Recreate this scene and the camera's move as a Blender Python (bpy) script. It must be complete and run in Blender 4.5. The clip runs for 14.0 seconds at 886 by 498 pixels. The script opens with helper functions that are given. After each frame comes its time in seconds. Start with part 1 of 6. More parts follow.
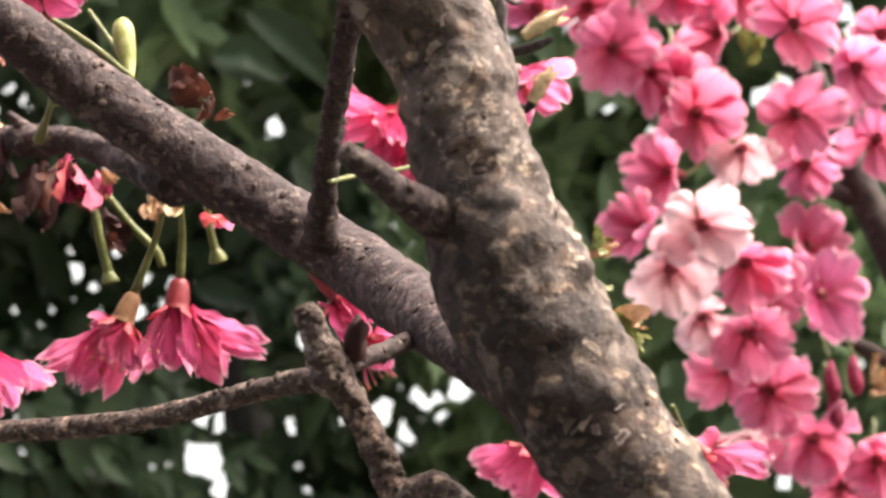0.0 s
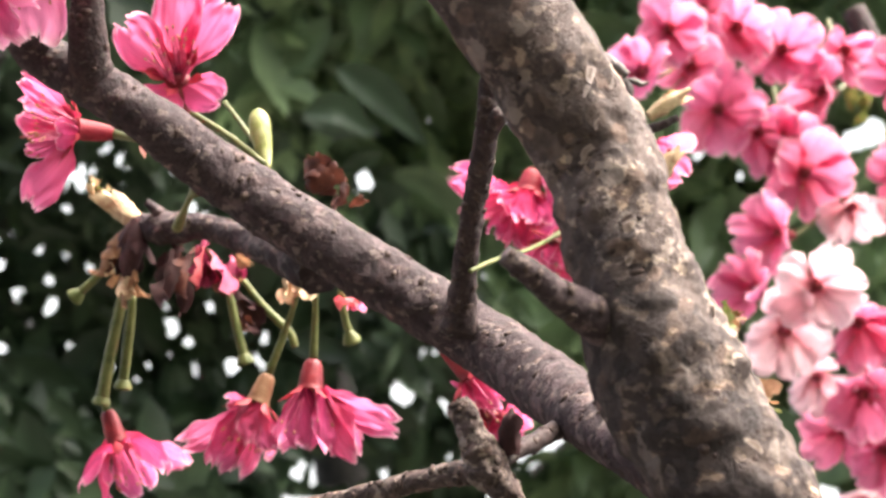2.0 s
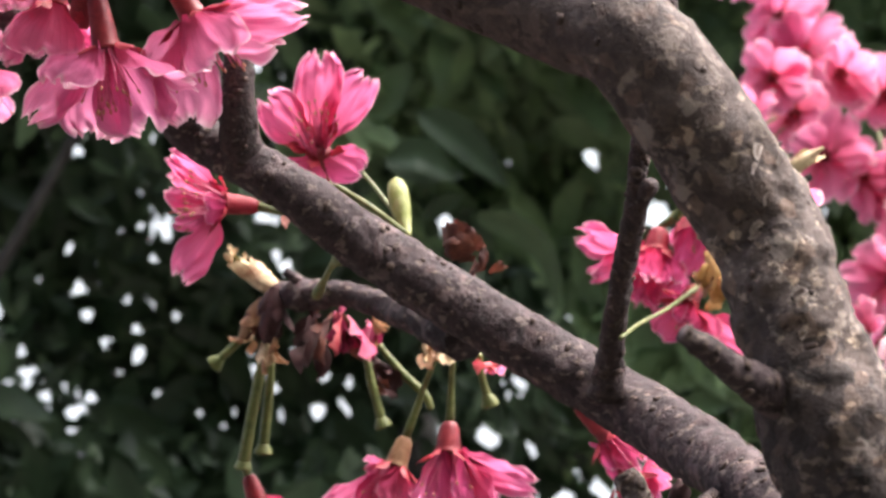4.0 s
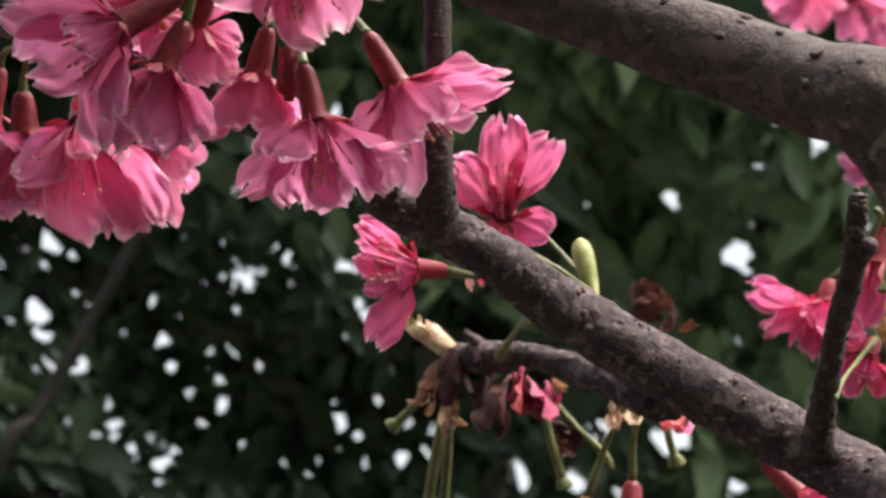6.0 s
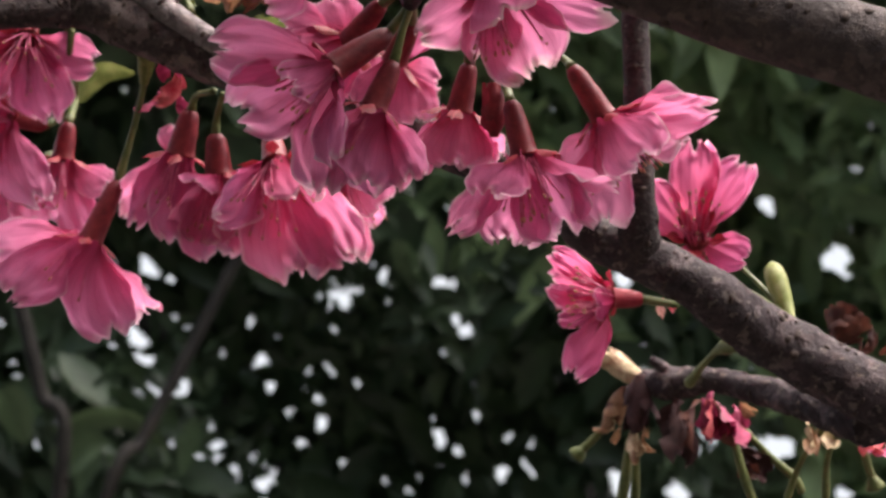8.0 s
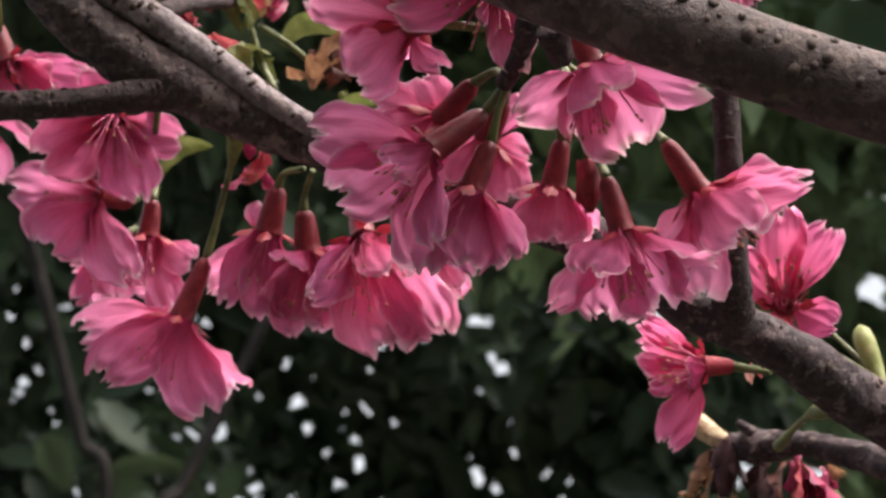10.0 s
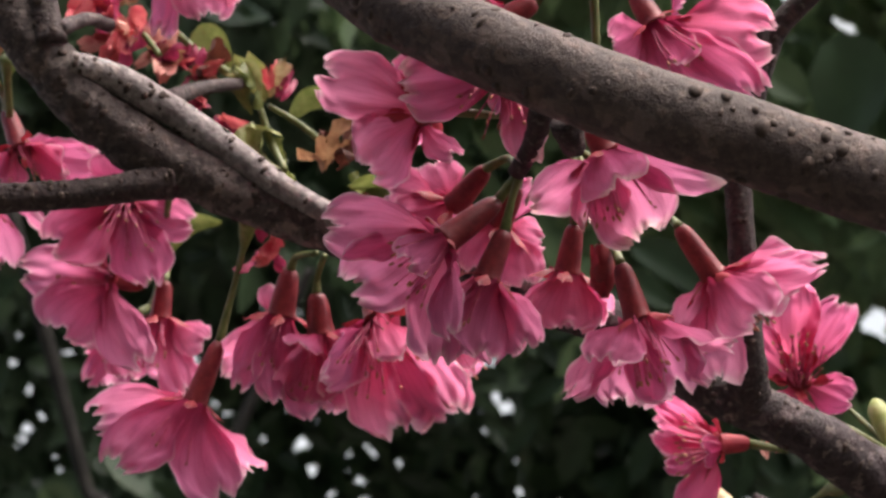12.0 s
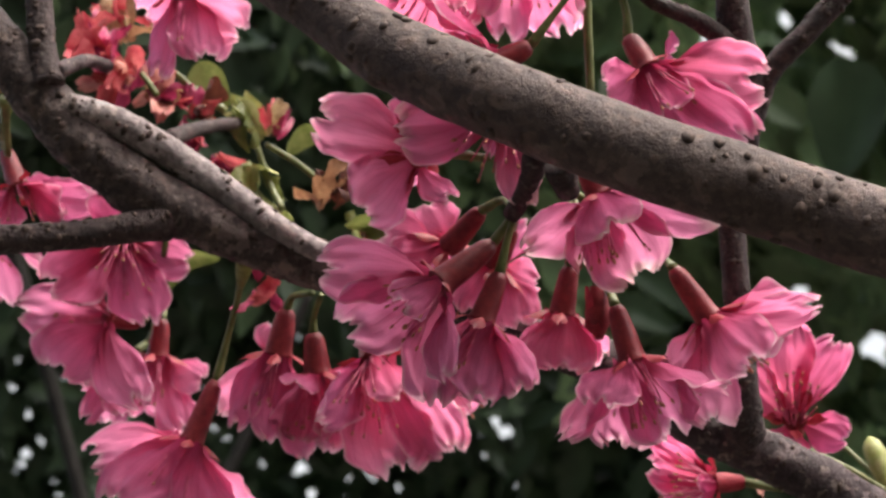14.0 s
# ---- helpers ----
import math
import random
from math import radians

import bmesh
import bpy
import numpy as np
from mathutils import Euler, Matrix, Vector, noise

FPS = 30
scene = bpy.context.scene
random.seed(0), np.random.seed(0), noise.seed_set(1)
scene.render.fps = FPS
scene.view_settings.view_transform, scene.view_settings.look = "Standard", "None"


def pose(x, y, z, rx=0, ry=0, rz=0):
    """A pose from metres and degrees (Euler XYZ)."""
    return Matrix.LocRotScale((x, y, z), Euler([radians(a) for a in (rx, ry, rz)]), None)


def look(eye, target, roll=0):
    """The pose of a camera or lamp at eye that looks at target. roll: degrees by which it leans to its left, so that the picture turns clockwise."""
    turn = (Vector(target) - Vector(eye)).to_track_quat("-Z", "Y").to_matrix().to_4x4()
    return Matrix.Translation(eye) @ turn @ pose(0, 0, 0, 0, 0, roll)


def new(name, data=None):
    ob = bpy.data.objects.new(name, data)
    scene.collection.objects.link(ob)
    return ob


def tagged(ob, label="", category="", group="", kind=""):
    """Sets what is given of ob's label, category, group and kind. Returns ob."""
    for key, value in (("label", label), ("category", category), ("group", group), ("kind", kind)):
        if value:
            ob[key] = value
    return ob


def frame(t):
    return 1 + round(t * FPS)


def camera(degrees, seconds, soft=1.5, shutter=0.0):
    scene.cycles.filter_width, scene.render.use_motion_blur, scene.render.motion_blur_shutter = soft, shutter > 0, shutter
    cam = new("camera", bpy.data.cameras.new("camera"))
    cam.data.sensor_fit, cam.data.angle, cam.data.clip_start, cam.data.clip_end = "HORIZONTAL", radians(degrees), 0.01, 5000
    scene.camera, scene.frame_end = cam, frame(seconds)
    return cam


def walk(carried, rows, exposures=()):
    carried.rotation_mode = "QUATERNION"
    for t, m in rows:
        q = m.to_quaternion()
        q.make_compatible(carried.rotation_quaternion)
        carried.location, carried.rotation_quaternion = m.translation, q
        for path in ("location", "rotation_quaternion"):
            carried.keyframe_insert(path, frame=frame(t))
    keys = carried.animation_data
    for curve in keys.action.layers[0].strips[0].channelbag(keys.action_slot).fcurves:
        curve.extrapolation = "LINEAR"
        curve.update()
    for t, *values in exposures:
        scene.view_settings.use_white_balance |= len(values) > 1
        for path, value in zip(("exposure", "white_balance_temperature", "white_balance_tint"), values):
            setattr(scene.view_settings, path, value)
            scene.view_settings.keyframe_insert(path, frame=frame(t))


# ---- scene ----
import itertools

# ---- camera and walk ----
cam = camera(33, 14.0, soft=2.7)
cam.data.dof.use_dof = True
cam.data.dof.focus_distance = 0.272
cam.data.dof.aperture_fstop = 33.0
PATH = [
    (0, (0.06464, 0.00992, 1.58339), (0.22432, 0.96982, 1.81379), 1.369),
    (0.5, (0.06171, 0.00841, 1.58539), (0.20583, 0.96842, 1.82541), 1.249),
    (1, (0.05867, 0.00727, 1.58693), (0.18787, 0.96737, 1.83497), 1.189),
    (1.5, (0.05559, 0.00617, 1.58835), (0.17111, 0.96661, 1.84177), 1.181),
    (2, (0.05257, 0.00461, 1.58986), (0.15609, 0.96515, 1.84803), 1.173),
    (2.5, (0.04952, 0.00315, 1.59166), (0.13903, 0.96414, 1.85336), 1.087),
    (3, (0.04619, 0.00218, 1.59353), (0.12261, 0.96333, 1.85874), 0.993),
    (3.2, (0.04458, 0.00108, 1.59381), (0.11657, 0.96199, 1.86116), 0.916),
    (5.3, (0.01895, -0.00069, 1.59522), (0.05051, 0.95152, 1.89902), 0.648),
    (5.5, (0.01563, -0.00041, 1.59650), (0.04397, 0.95161, 1.90123), 0.534),
    (6, (0.00770, -0.00018, 1.59835), (0.02239, 0.95092, 1.90689), 0.224),
    (6.5, (0.00016, 0.00004, 1.59983), (0.00064, 0.95107, 1.90893), -0.008),
    (7, (-0.00634, -0.00056, 1.60128), (-0.02059, 0.94985, 1.91194), -0.216),
    (7.5, (-0.01265, -0.00164, 1.60204), (-0.03933, 0.94725, 1.91650), -0.389),
    (8, (-0.01857, -0.00161, 1.60273), (-0.05436, 0.94652, 1.91858), -0.530),
    (8.5, (-0.02388, -0.00242, 1.60382), (-0.06687, 0.94455, 1.92225), -0.665),
    (9, (-0.02798, -0.00341, 1.60609), (-0.07621, 0.94187, 1.92877), -0.848),
    (9.2, (-0.02935, -0.00407, 1.60683), (-0.07864, 0.94001, 1.93285), -0.973),
    (11.3, (-0.03478, -0.00966, 1.61870), (-0.08425, 0.92617, 1.96765), -2.108),
    (11.5, (-0.03495, -0.00988, 1.61951), (-0.08425, 0.92501, 1.97101), -2.185),
    (12, (-0.03520, -0.01078, 1.62152), (-0.08459, 0.92236, 1.97763), -2.372),
    (12.5, (-0.03606, -0.01103, 1.62336), (-0.09424, 0.91999, 1.98365), -2.187),
    (13, (-0.03589, -0.01108, 1.62435), (-0.09369, 0.91884, 1.98753), -2.178),
    (13.5, (-0.03507, -0.00990, 1.62557), (-0.08502, 0.91930, 1.99176), -2.383),
    (14, (-0.03399, -0.01358, 1.62478), (-0.08245, 0.91448, 1.99406), -2.467),
]
EXPOSURES = [(0.0, 2.55, 6800, 8), (1.5, 2.82, 6700, 8), (2.4, 2.93, 6350, 8), (3.2, 2.75, 6150, 9), (5.3, 1.92, 6200, 9), (9.2, 1.74, 6250, 10), (11.3, 1.72, 6300, 9), (14.0, 1.79, 6400, 8)]
walk(cam, [(t, look(eye, target, roll)) for t, eye, target, roll in PATH], EXPOSURES)

# ---- light: a bright, thinly overcast day ----
world = bpy.data.worlds.new("overcast_sky")
scene.world = world
world.use_nodes = True
sky = world.node_tree.nodes.new("ShaderNodeTexSky")
sky.sky_type = 'NISHITA'
sky.sun_disc = False
sky.sun_elevation = radians(66)
sky.sun_rotation = radians(99)
sky.air_density = 0.35
sky.dust_density = 9.0
sky.ozone_density = 0.3
background = world.node_tree.nodes["Background"]
background.inputs["Strength"].default_value = 0.15
world.node_tree.links.new(sky.outputs[0], background.inputs["Color"])
sun_data = bpy.data.lights.new("sun", 'SUN')
sun_data.energy = 0.55
sun_data.angle = radians(80)
sun_data.color = (1.0, 0.97, 0.93)
sun = new("sun", sun_data)
sun.matrix_world = look((1.3, 0.1, 4.5), (0.0, 0.3, 1.6))


# ---- node materials ----
def material(name, rough=0.6):
    mat = bpy.data.materials.new(name)
    mat.use_nodes = True
    tree = mat.node_tree
    shader = tree.nodes["Principled BSDF"]
    shader.inputs["Roughness"].default_value = rough
    return mat, tree, shader


def node(tree, kind, **values):
    made = tree.nodes.new(kind)
    for key, value in values.items():
        made.inputs[key].default_value = value
    return made


def ramp(tree, source, stops, ease='LINEAR'):
    made = tree.nodes.new("ShaderNodeValToRGB")
    made.color_ramp.interpolation = ease
    cells = made.color_ramp.elements
    while len(cells) < len(stops):
        cells.new(0.5)
    for cell, (at, colour) in zip(cells, stops):
        cell.position, cell.color = at, (*colour, 1)
    tree.links.new(source, made.inputs["Fac"])
    return made.outputs["Color"]


def mixed(tree, fac, a, b, mode='MIX'):
    made = tree.nodes.new("ShaderNodeMix")
    made.data_type, made.blend_type = 'RGBA', mode
    for socket, value in ((made.inputs["Factor"], fac), (made.inputs["A"], a), (made.inputs["B"], b)):
        if isinstance(value, bpy.types.NodeSocket):
            tree.links.new(value, socket)
        else:
            socket.default_value = value if isinstance(value, float) else (*value, 1)
    return made.outputs["Result"]


def sums(tree, operation, a, b=0.0, c=0.0):
    made = tree.nodes.new("ShaderNodeMath")
    made.operation = operation
    for socket, value in zip(made.inputs, (a, b, c)):
        if isinstance(value, bpy.types.NodeSocket):
            tree.links.new(value, socket)
        else:
            socket.default_value = value
    return made.outputs[0]


def noise_tex(tree, scale, detail=4.0, rough=0.55, vector=None, stretch=None):
    made = node(tree, "ShaderNodeTexNoise", Scale=scale, Detail=detail, Roughness=rough)
    if vector is None:
        vector = tree.nodes.new("ShaderNodeTexCoord").outputs["Object"]
    if stretch:
        mapping = tree.nodes.new("ShaderNodeMapping")
        mapping.inputs["Scale"].default_value = stretch
        tree.links.new(vector, mapping.inputs["Vector"])
        vector = mapping.outputs["Vector"]
    tree.links.new(vector, made.inputs["Vector"])
    return made.outputs["Fac"]


def bumped(tree, shader, height, strength, distance):
    made = node(tree, "ShaderNodeBump", Strength=strength, Distance=distance)
    tree.links.new(height, made.inputs["Height"])
    tree.links.new(made.outputs["Normal"], shader.inputs["Normal"])
    return made


def bark(name, dark, body, pale, lichen, patch, amount, flaking=0.5, flake=2.0, young=()):
    """Cherry bark: body colour, dark stains, pale papery patches and grey lichen."""
    mat, tree, shader = material(name, 0.72)
    shader.inputs["Specular IOR Level"].default_value = 0.3
    big = noise_tex(tree, patch, 5.0, 0.62)
    if young:
        age = tree.nodes.new("ShaderNodeAttribute")
        age.attribute_name = "age"
        age = age.outputs["Fac"]
        dark, body, pale, lichen = (mixed(tree, age, a, b) for a, b in zip(young, (dark, body, pale, lichen)))
        flaking = sums(tree, 'MULTIPLY_ADD', age, flaking * 0.6, flaking * 0.4)
    mid = noise_tex(tree, patch * 3.1, 5.0, 0.6)
    fine = noise_tex(tree, 2600.0, 3.0, 0.6)
    colour = mixed(tree, ramp(tree, mid, [(0.36, (0, 0, 0)), (0.62, (1, 1, 1))]), dark, body)
    colour = mixed(tree, ramp(tree, big, [(0.61 - amount, (0, 0, 0)), (0.635 - amount, (1, 1, 1))]), colour, pale)
    spots = noise_tex(tree, patch * 2.2, 3.0, 0.5, stretch=(1.0, 1.0, 1.4))
    colour = mixed(tree, ramp(tree, spots, [(0.62 - amount * 0.6, (0, 0, 0)), (0.68 - amount * 0.6, (1, 1, 1))]), colour, lichen)
    cells = node(tree, "ShaderNodeTexVoronoi", Scale=patch * flake, Randomness=1.0)
    where = tree.nodes.new("ShaderNodeTexCoord").outputs["Object"]
    shake = node(tree, "ShaderNodeTexNoise", Scale=patch * 2.5, Detail=3.0)
    tree.links.new(where, shake.inputs["Vector"])
    moved = node(tree, "ShaderNodeVectorMath")
    moved.operation = 'MULTIPLY_ADD'
    tree.links.new(shake.outputs["Color"], moved.inputs[0])
    moved.inputs[1].default_value = (0.0020, 0.0020, 0.0020)
    tree.links.new(where, moved.inputs[2])
    tree.links.new(moved.outputs[0], cells.inputs["Vector"])
    cell_tone = node(tree, "ShaderNodeSeparateColor")
    tree.links.new(cells.outputs["Color"], cell_tone.inputs[0])
    chip = ramp(tree, cell_tone.outputs[0], [(0.0, (0.52, 0.48, 0.46)), (0.25, (0.80, 0.77, 0.76)), (0.48, (1.0, 1.0, 1.0)), (0.74, (1.2, 1.17, 1.11)), (0.90, (1.6, 1.46, 1.30))], 'CONSTANT')
    colour = mixed(tree, flaking, colour, chip, 'MULTIPLY')
    colour = mixed(tree, ramp(tree, fine, [(0.25, (0.75, 0.75, 0.75)), (0.75, (1, 1, 1))]), (0.0, 0.0, 0.0), colour)
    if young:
        # painted shade: darkens the bark about the fork, lightens it higher up
        shade_attr = tree.nodes.new("ShaderNodeAttribute")
        shade_attr.attribute_name = "fork_shade"
        shade_tint = mixed(tree, shade_attr.outputs["Fac"], (1.25, 1.24, 1.20), (0.50, 0.47, 0.46))
        colour = mixed(tree, age, colour, mixed(tree, 1.0, colour, shade_tint, 'MULTIPLY'))
    tree.links.new(colour, shader.inputs["Base Color"])
    height = sums(tree, 'ADD', sums(tree, 'MULTIPLY', mid, 0.6), sums(tree, 'MULTIPLY', fine, 0.25))
    height = sums(tree, 'ADD', height, sums(tree, 'MULTIPLY', big, 0.5))
    height = sums(tree, 'ADD', height, sums(tree, 'MULTIPLY', sums(tree, 'MULTIPLY', cell_tone.outputs[0], 0.5), flaking))
    bumped(tree, shader, height, 0.9, 0.0016)
    return mat


def petal_stuff(name, throat, body, edge, back, vein, edge_from=0.90, veined=0.5, deep=0.22):
    """A thin petal that lets light through, with veins and a paler margin."""
    mat, tree, shader = material(name, 0.85)
    shader.inputs["Specular IOR Level"].default_value = 0.06
    uv = tree.nodes.new("ShaderNodeTexCoord").outputs["UV"]
    split = tree.nodes.new("ShaderNodeSeparateXYZ")
    tree.links.new(uv, split.inputs[0])
    across, along = split.outputs[0], split.outputs[1]
    wobble = noise_tex(tree, 260.0, 3.0)
    reach = sums(tree, 'ADD', along, sums(tree, 'MULTIPLY', sums(tree, 'SUBTRACT', wobble, 0.5), 0.16))
    colour = ramp(tree, reach, [(0.0, throat), (deep, tuple(0.5 * a + 0.5 * b for a, b in zip(throat, body))),
                                (deep + 0.28, body), (edge_from, back), (1.0, edge)])
    off_axis = sums(tree, 'ABSOLUTE', sums(tree, 'SUBTRACT', across, 0.5))
    sides = sums(tree, 'MULTIPLY', ramp(tree, off_axis, [(0.462, (0, 0, 0)), (0.495, (1, 1, 1))]), ramp(tree, along, [(0.35, (0, 0, 0)), (0.65, (1, 1, 1))]))
    rim = sums(tree, 'MAXIMUM', sides, ramp(tree, along, [(0.945, (0, 0, 0)), (0.99, (1, 1, 1))]))
    colour = mixed(tree, sums(tree, 'MULTIPLY', rim, 0.85), colour, tuple(0.55 * c + 0.45 * w for c, w in zip(edge, (0.86, 0.74, 0.74))))
    fan = sums(tree, 'DIVIDE', sums(tree, 'SUBTRACT', across, 0.5), sums(tree, 'ADD', sums(tree, 'MULTIPLY', along, 0.5), 0.55))
    lines = sums(tree, 'SINE', sums(tree, 'ADD', sums(tree, 'MULTIPLY', fan, 58.0), sums(tree, 'MULTIPLY', wobble, 5.0)))
    lines = ramp(tree, lines, [(0.70, (0, 0, 0)), (1.0, (1, 1, 1))])
    fade = ramp(tree, along, [(0.1, (1, 1, 1)), (0.85, (0.12, 0.12, 0.12))])
    colour = mixed(tree, sums(tree, 'MULTIPLY', sums(tree, 'MULTIPLY', lines, fade), veined), colour, vein)
    info = tree.nodes.new("ShaderNodeObjectInfo")
    tone = node(tree, "ShaderNodeHueSaturation")
    tree.links.new(sums(tree, 'MULTIPLY_ADD', info.outputs["Random"], 0.016, 0.492), tone.inputs["Hue"])
    tree.links.new(sums(tree, 'MULTIPLY_ADD', info.outputs["Random"], 0.14, 0.93), tone.inputs["Value"])
    tree.links.new(colour, tone.inputs["Color"])
    colour = tone.outputs["Color"]
    tree.links.new(colour, shader.inputs["Base Color"])
    bumped(tree, shader, sums(tree, 'ADD', sums(tree, 'MULTIPLY', lines, 0.4), noise_tex(tree, 900.0, 3.0)), 0.6, 0.0005)
    glow = tree.nodes.new("ShaderNodeBsdfTranslucent")
    tree.links.new(mixed(tree, 0.25, colour, (0.80, 0.32, 0.47)), glow.inputs["Color"])
    join = node(tree, "ShaderNodeMixShader", Fac=0.56)
    tree.links.new(shader.outputs[0], join.inputs[1])
    tree.links.new(glow.outputs[0], join.inputs[2])
    tree.links.new(join.outputs[0], tree.nodes["Material Output"].inputs["Surface"])
    return mat


def soft_stuff(name, a, b, rough=0.5, scale=240.0, through_light=0.0, bump=0.3):
    """Two tones mottled together: stems, calyces, buds, dry scales."""
    mat, tree, shader = material(name, rough)
    shader.inputs["Specular IOR Level"].default_value = 0.35
    tone = noise_tex(tree, scale, 4.0, 0.6)
    colour = mixed(tree, ramp(tree, tone, [(0.35, (0, 0, 0)), (0.65, (1, 1, 1))]), a, b)
    fine = noise_tex(tree, scale * 7.0, 3.0)
    colour = mixed(tree, ramp(tree, fine, [(0.3, (0.8, 0.8, 0.8)), (0.7, (1, 1, 1))]), (0.0, 0.0, 0.0), colour)
    tree.links.new(colour, shader.inputs["Base Color"])
    bumped(tree, shader, sums(tree, 'ADD', tone, sums(tree, 'MULTIPLY', fine, 0.5)), bump, 0.0004)
    if through_light:
        glow = tree.nodes.new("ShaderNodeBsdfTranslucent")
        tree.links.new(colour, glow.inputs["Color"])
        join = node(tree, "ShaderNodeMixShader", Fac=through_light)
        tree.links.new(shader.outputs[0], join.inputs[1])
        tree.links.new(glow.outputs[0], join.inputs[2])
        tree.links.new(join.outputs[0], tree.nodes["Material Output"].inputs["Surface"])
    return mat


def leaf_stuff(name, dark, light):
    mat, tree, shader = material(name, 0.42)
    shader.inputs["Specular IOR Level"].default_value = 0.45
    geometry = tree.nodes.new("ShaderNodeNewGeometry")
    colour = mixed(tree, sums(tree, 'POWER', geometry.outputs["Random Per Island"], 2.2), dark, light)
    blotch = noise_tex(tree, 22.0, 4.0)
    colour = mixed(tree, ramp(tree, blotch, [(0.3, (0.6, 0.6, 0.6)), (0.7, (1, 1, 1))]), (0.0, 0.0, 0.0), colour)
    tree.links.new(colour, shader.inputs["Base Color"])
    bumped(tree, shader, noise_tex(tree, 120.0, 3.0), 0.4, 0.002)
    glow = tree.nodes.new("ShaderNodeBsdfTranslucent")
    tree.links.new(colour, glow.inputs["Color"])
    join = node(tree, "ShaderNodeMixShader", Fac=0.34)
    tree.links.new(shader.outputs[0], join.inputs[1])
    tree.links.new(glow.outputs[0], join.inputs[2])
    tree.links.new(join.outputs[0], tree.nodes["Material Output"].inputs["Surface"])
    return mat


BARK_TRUNK = bark("trunk_bark", (0.058, 0.042, 0.038), (0.106, 0.080, 0.071), (0.255, 0.211, 0.186), (0.31, 0.25, 0.205), 130.0, 0.045, 1.0, 3.0,
                  young=((0.048, 0.031, 0.027), (0.086, 0.059, 0.051), (0.118, 0.084, 0.074), (0.114, 0.081, 0.067)))
BARK_BRANCH = bark("branch_bark", (0.023, 0.0128, 0.0138), (0.058, 0.0365, 0.0385), (0.107, 0.076, 0.077), (0.150, 0.114, 0.101), 170.0, 0.045)
FLAKE = leaf_stuff("peeling_bark", (0.12, 0.082, 0.068), (0.37, 0.29, 0.225))
BARK_PALE = bark("pale_branch_bark", (0.16, 0.13, 0.128), (0.30, 0.255, 0.25), (0.38, 0.33, 0.325), (0.30, 0.26, 0.255), 180.0, 0.05, 0.4)
BARK_GREY = bark("grey_branch_bark", (0.036, 0.025, 0.023), (0.092, 0.066, 0.061), (0.152, 0.117, 0.108), (0.17, 0.133, 0.121), 170.0, 0.04, 0.5)
BARK_TWIG = bark("twig_bark", (0.0272, 0.0161, 0.0161), (0.0629, 0.0399, 0.0374), (0.115, 0.085, 0.0799), (0.111, 0.0935, 0.0816), 260.0, 0.0)
BARK_KNOBBLY = bark("knobbly_twig_bark", (0.052, 0.032, 0.029), (0.128, 0.088, 0.077), (0.27, 0.215, 0.185), (0.26, 0.205, 0.165), 330.0, 0.06, 0.8, 1.6)
LENTICEL = soft_stuff("lenticel_cork", (0.030, 0.019, 0.016), (0.075, 0.048, 0.037), 0.85, 900.0)

PINK = petal_stuff("pink_petal", (0.44, 0.0200, 0.088), (0.660, 0.162, 0.330), (0.71, 0.41, 0.51), (0.685, 0.232, 0.405), (0.404, 0.0339, 0.122))
HOT = petal_stuff("deep_pink_petal", (0.383, 0.0109, 0.0619), (0.64, 0.100, 0.250), (0.70, 0.30, 0.43), (0.665, 0.155, 0.320), (0.368, 0.0138, 0.0827))
ROSE = petal_stuff("rose_petal", (0.46, 0.0203, 0.088), (0.660, 0.150, 0.312), (0.71, 0.40, 0.49), (0.685, 0.220, 0.388), (0.43, 0.0339, 0.108))
BLUSH = petal_stuff("blush_petal", (0.638, 0.207, 0.223), (0.742, 0.542, 0.559), (0.758, 0.686, 0.694), (0.75, 0.622, 0.638), (0.686, 0.399, 0.439), veined=0.15)
RIMMED = petal_stuff("pale_rimmed_petal", (0.413, 0.0362, 0.102), (0.601, 0.145, 0.296), (0.661, 0.507, 0.464), (0.631, 0.218, 0.362), (0.375, 0.0362, 0.116), 0.86)
CRIMSON = petal_stuff("crimson_petal", (0.56, 0.016, 0.075), (0.63, 0.066, 0.205), (0.70, 0.22, 0.38), (0.65, 0.110, 0.280), (0.50, 0.02, 0.10))
SHELL = petal_stuff("shell_pink_petal", (0.55, 0.022, 0.085), (0.665, 0.150, 0.285), (0.73, 0.38, 0.48), (0.69, 0.235, 0.375), (0.56, 0.075, 0.18), veined=0.2, deep=0.3)
CALYX = soft_stuff("crimson_calyx", (0.17, 0.015, 0.023), (0.31, 0.036, 0.044), 0.42, 300.0, 0.15)
SEPAL = soft_stuff("red_sepal", (0.27, 0.014, 0.030), (0.42, 0.040, 0.058), 0.5, 400.0, 0.25)
STEM = soft_stuff("olive_stem", (0.080, 0.102, 0.026), (0.16, 0.172, 0.055), 0.5, 300.0)
FILAMENT = soft_stuff("pink_filament", (0.56, 0.07, 0.18), (0.72, 0.20, 0.33), 0.5, 500.0, 0.3)
ANTHER = soft_stuff("anther", (0.26, 0.06, 0.06), (0.52, 0.24, 0.13), 0.6, 900.0)
BUD_GREEN = soft_stuff("green_bud", (0.27, 0.31, 0.08), (0.46, 0.46, 0.20), 0.5, 260.0, 0.15)
BUD_CREAM = soft_stuff("cream_bud_scale", (0.36, 0.20, 0.11), (0.72, 0.60, 0.36), 0.6, 330.0, 0.1)
BUD_DARK = soft_stuff("dark_bud_scale", (0.026, 0.009, 0.010), (0.065, 0.025, 0.024), 0.85, 300.0)
DRY = soft_stuff("dry_brown_scale", (0.050, 0.016, 0.014), (0.17, 0.055, 0.032), 0.65, 240.0, 0.2)
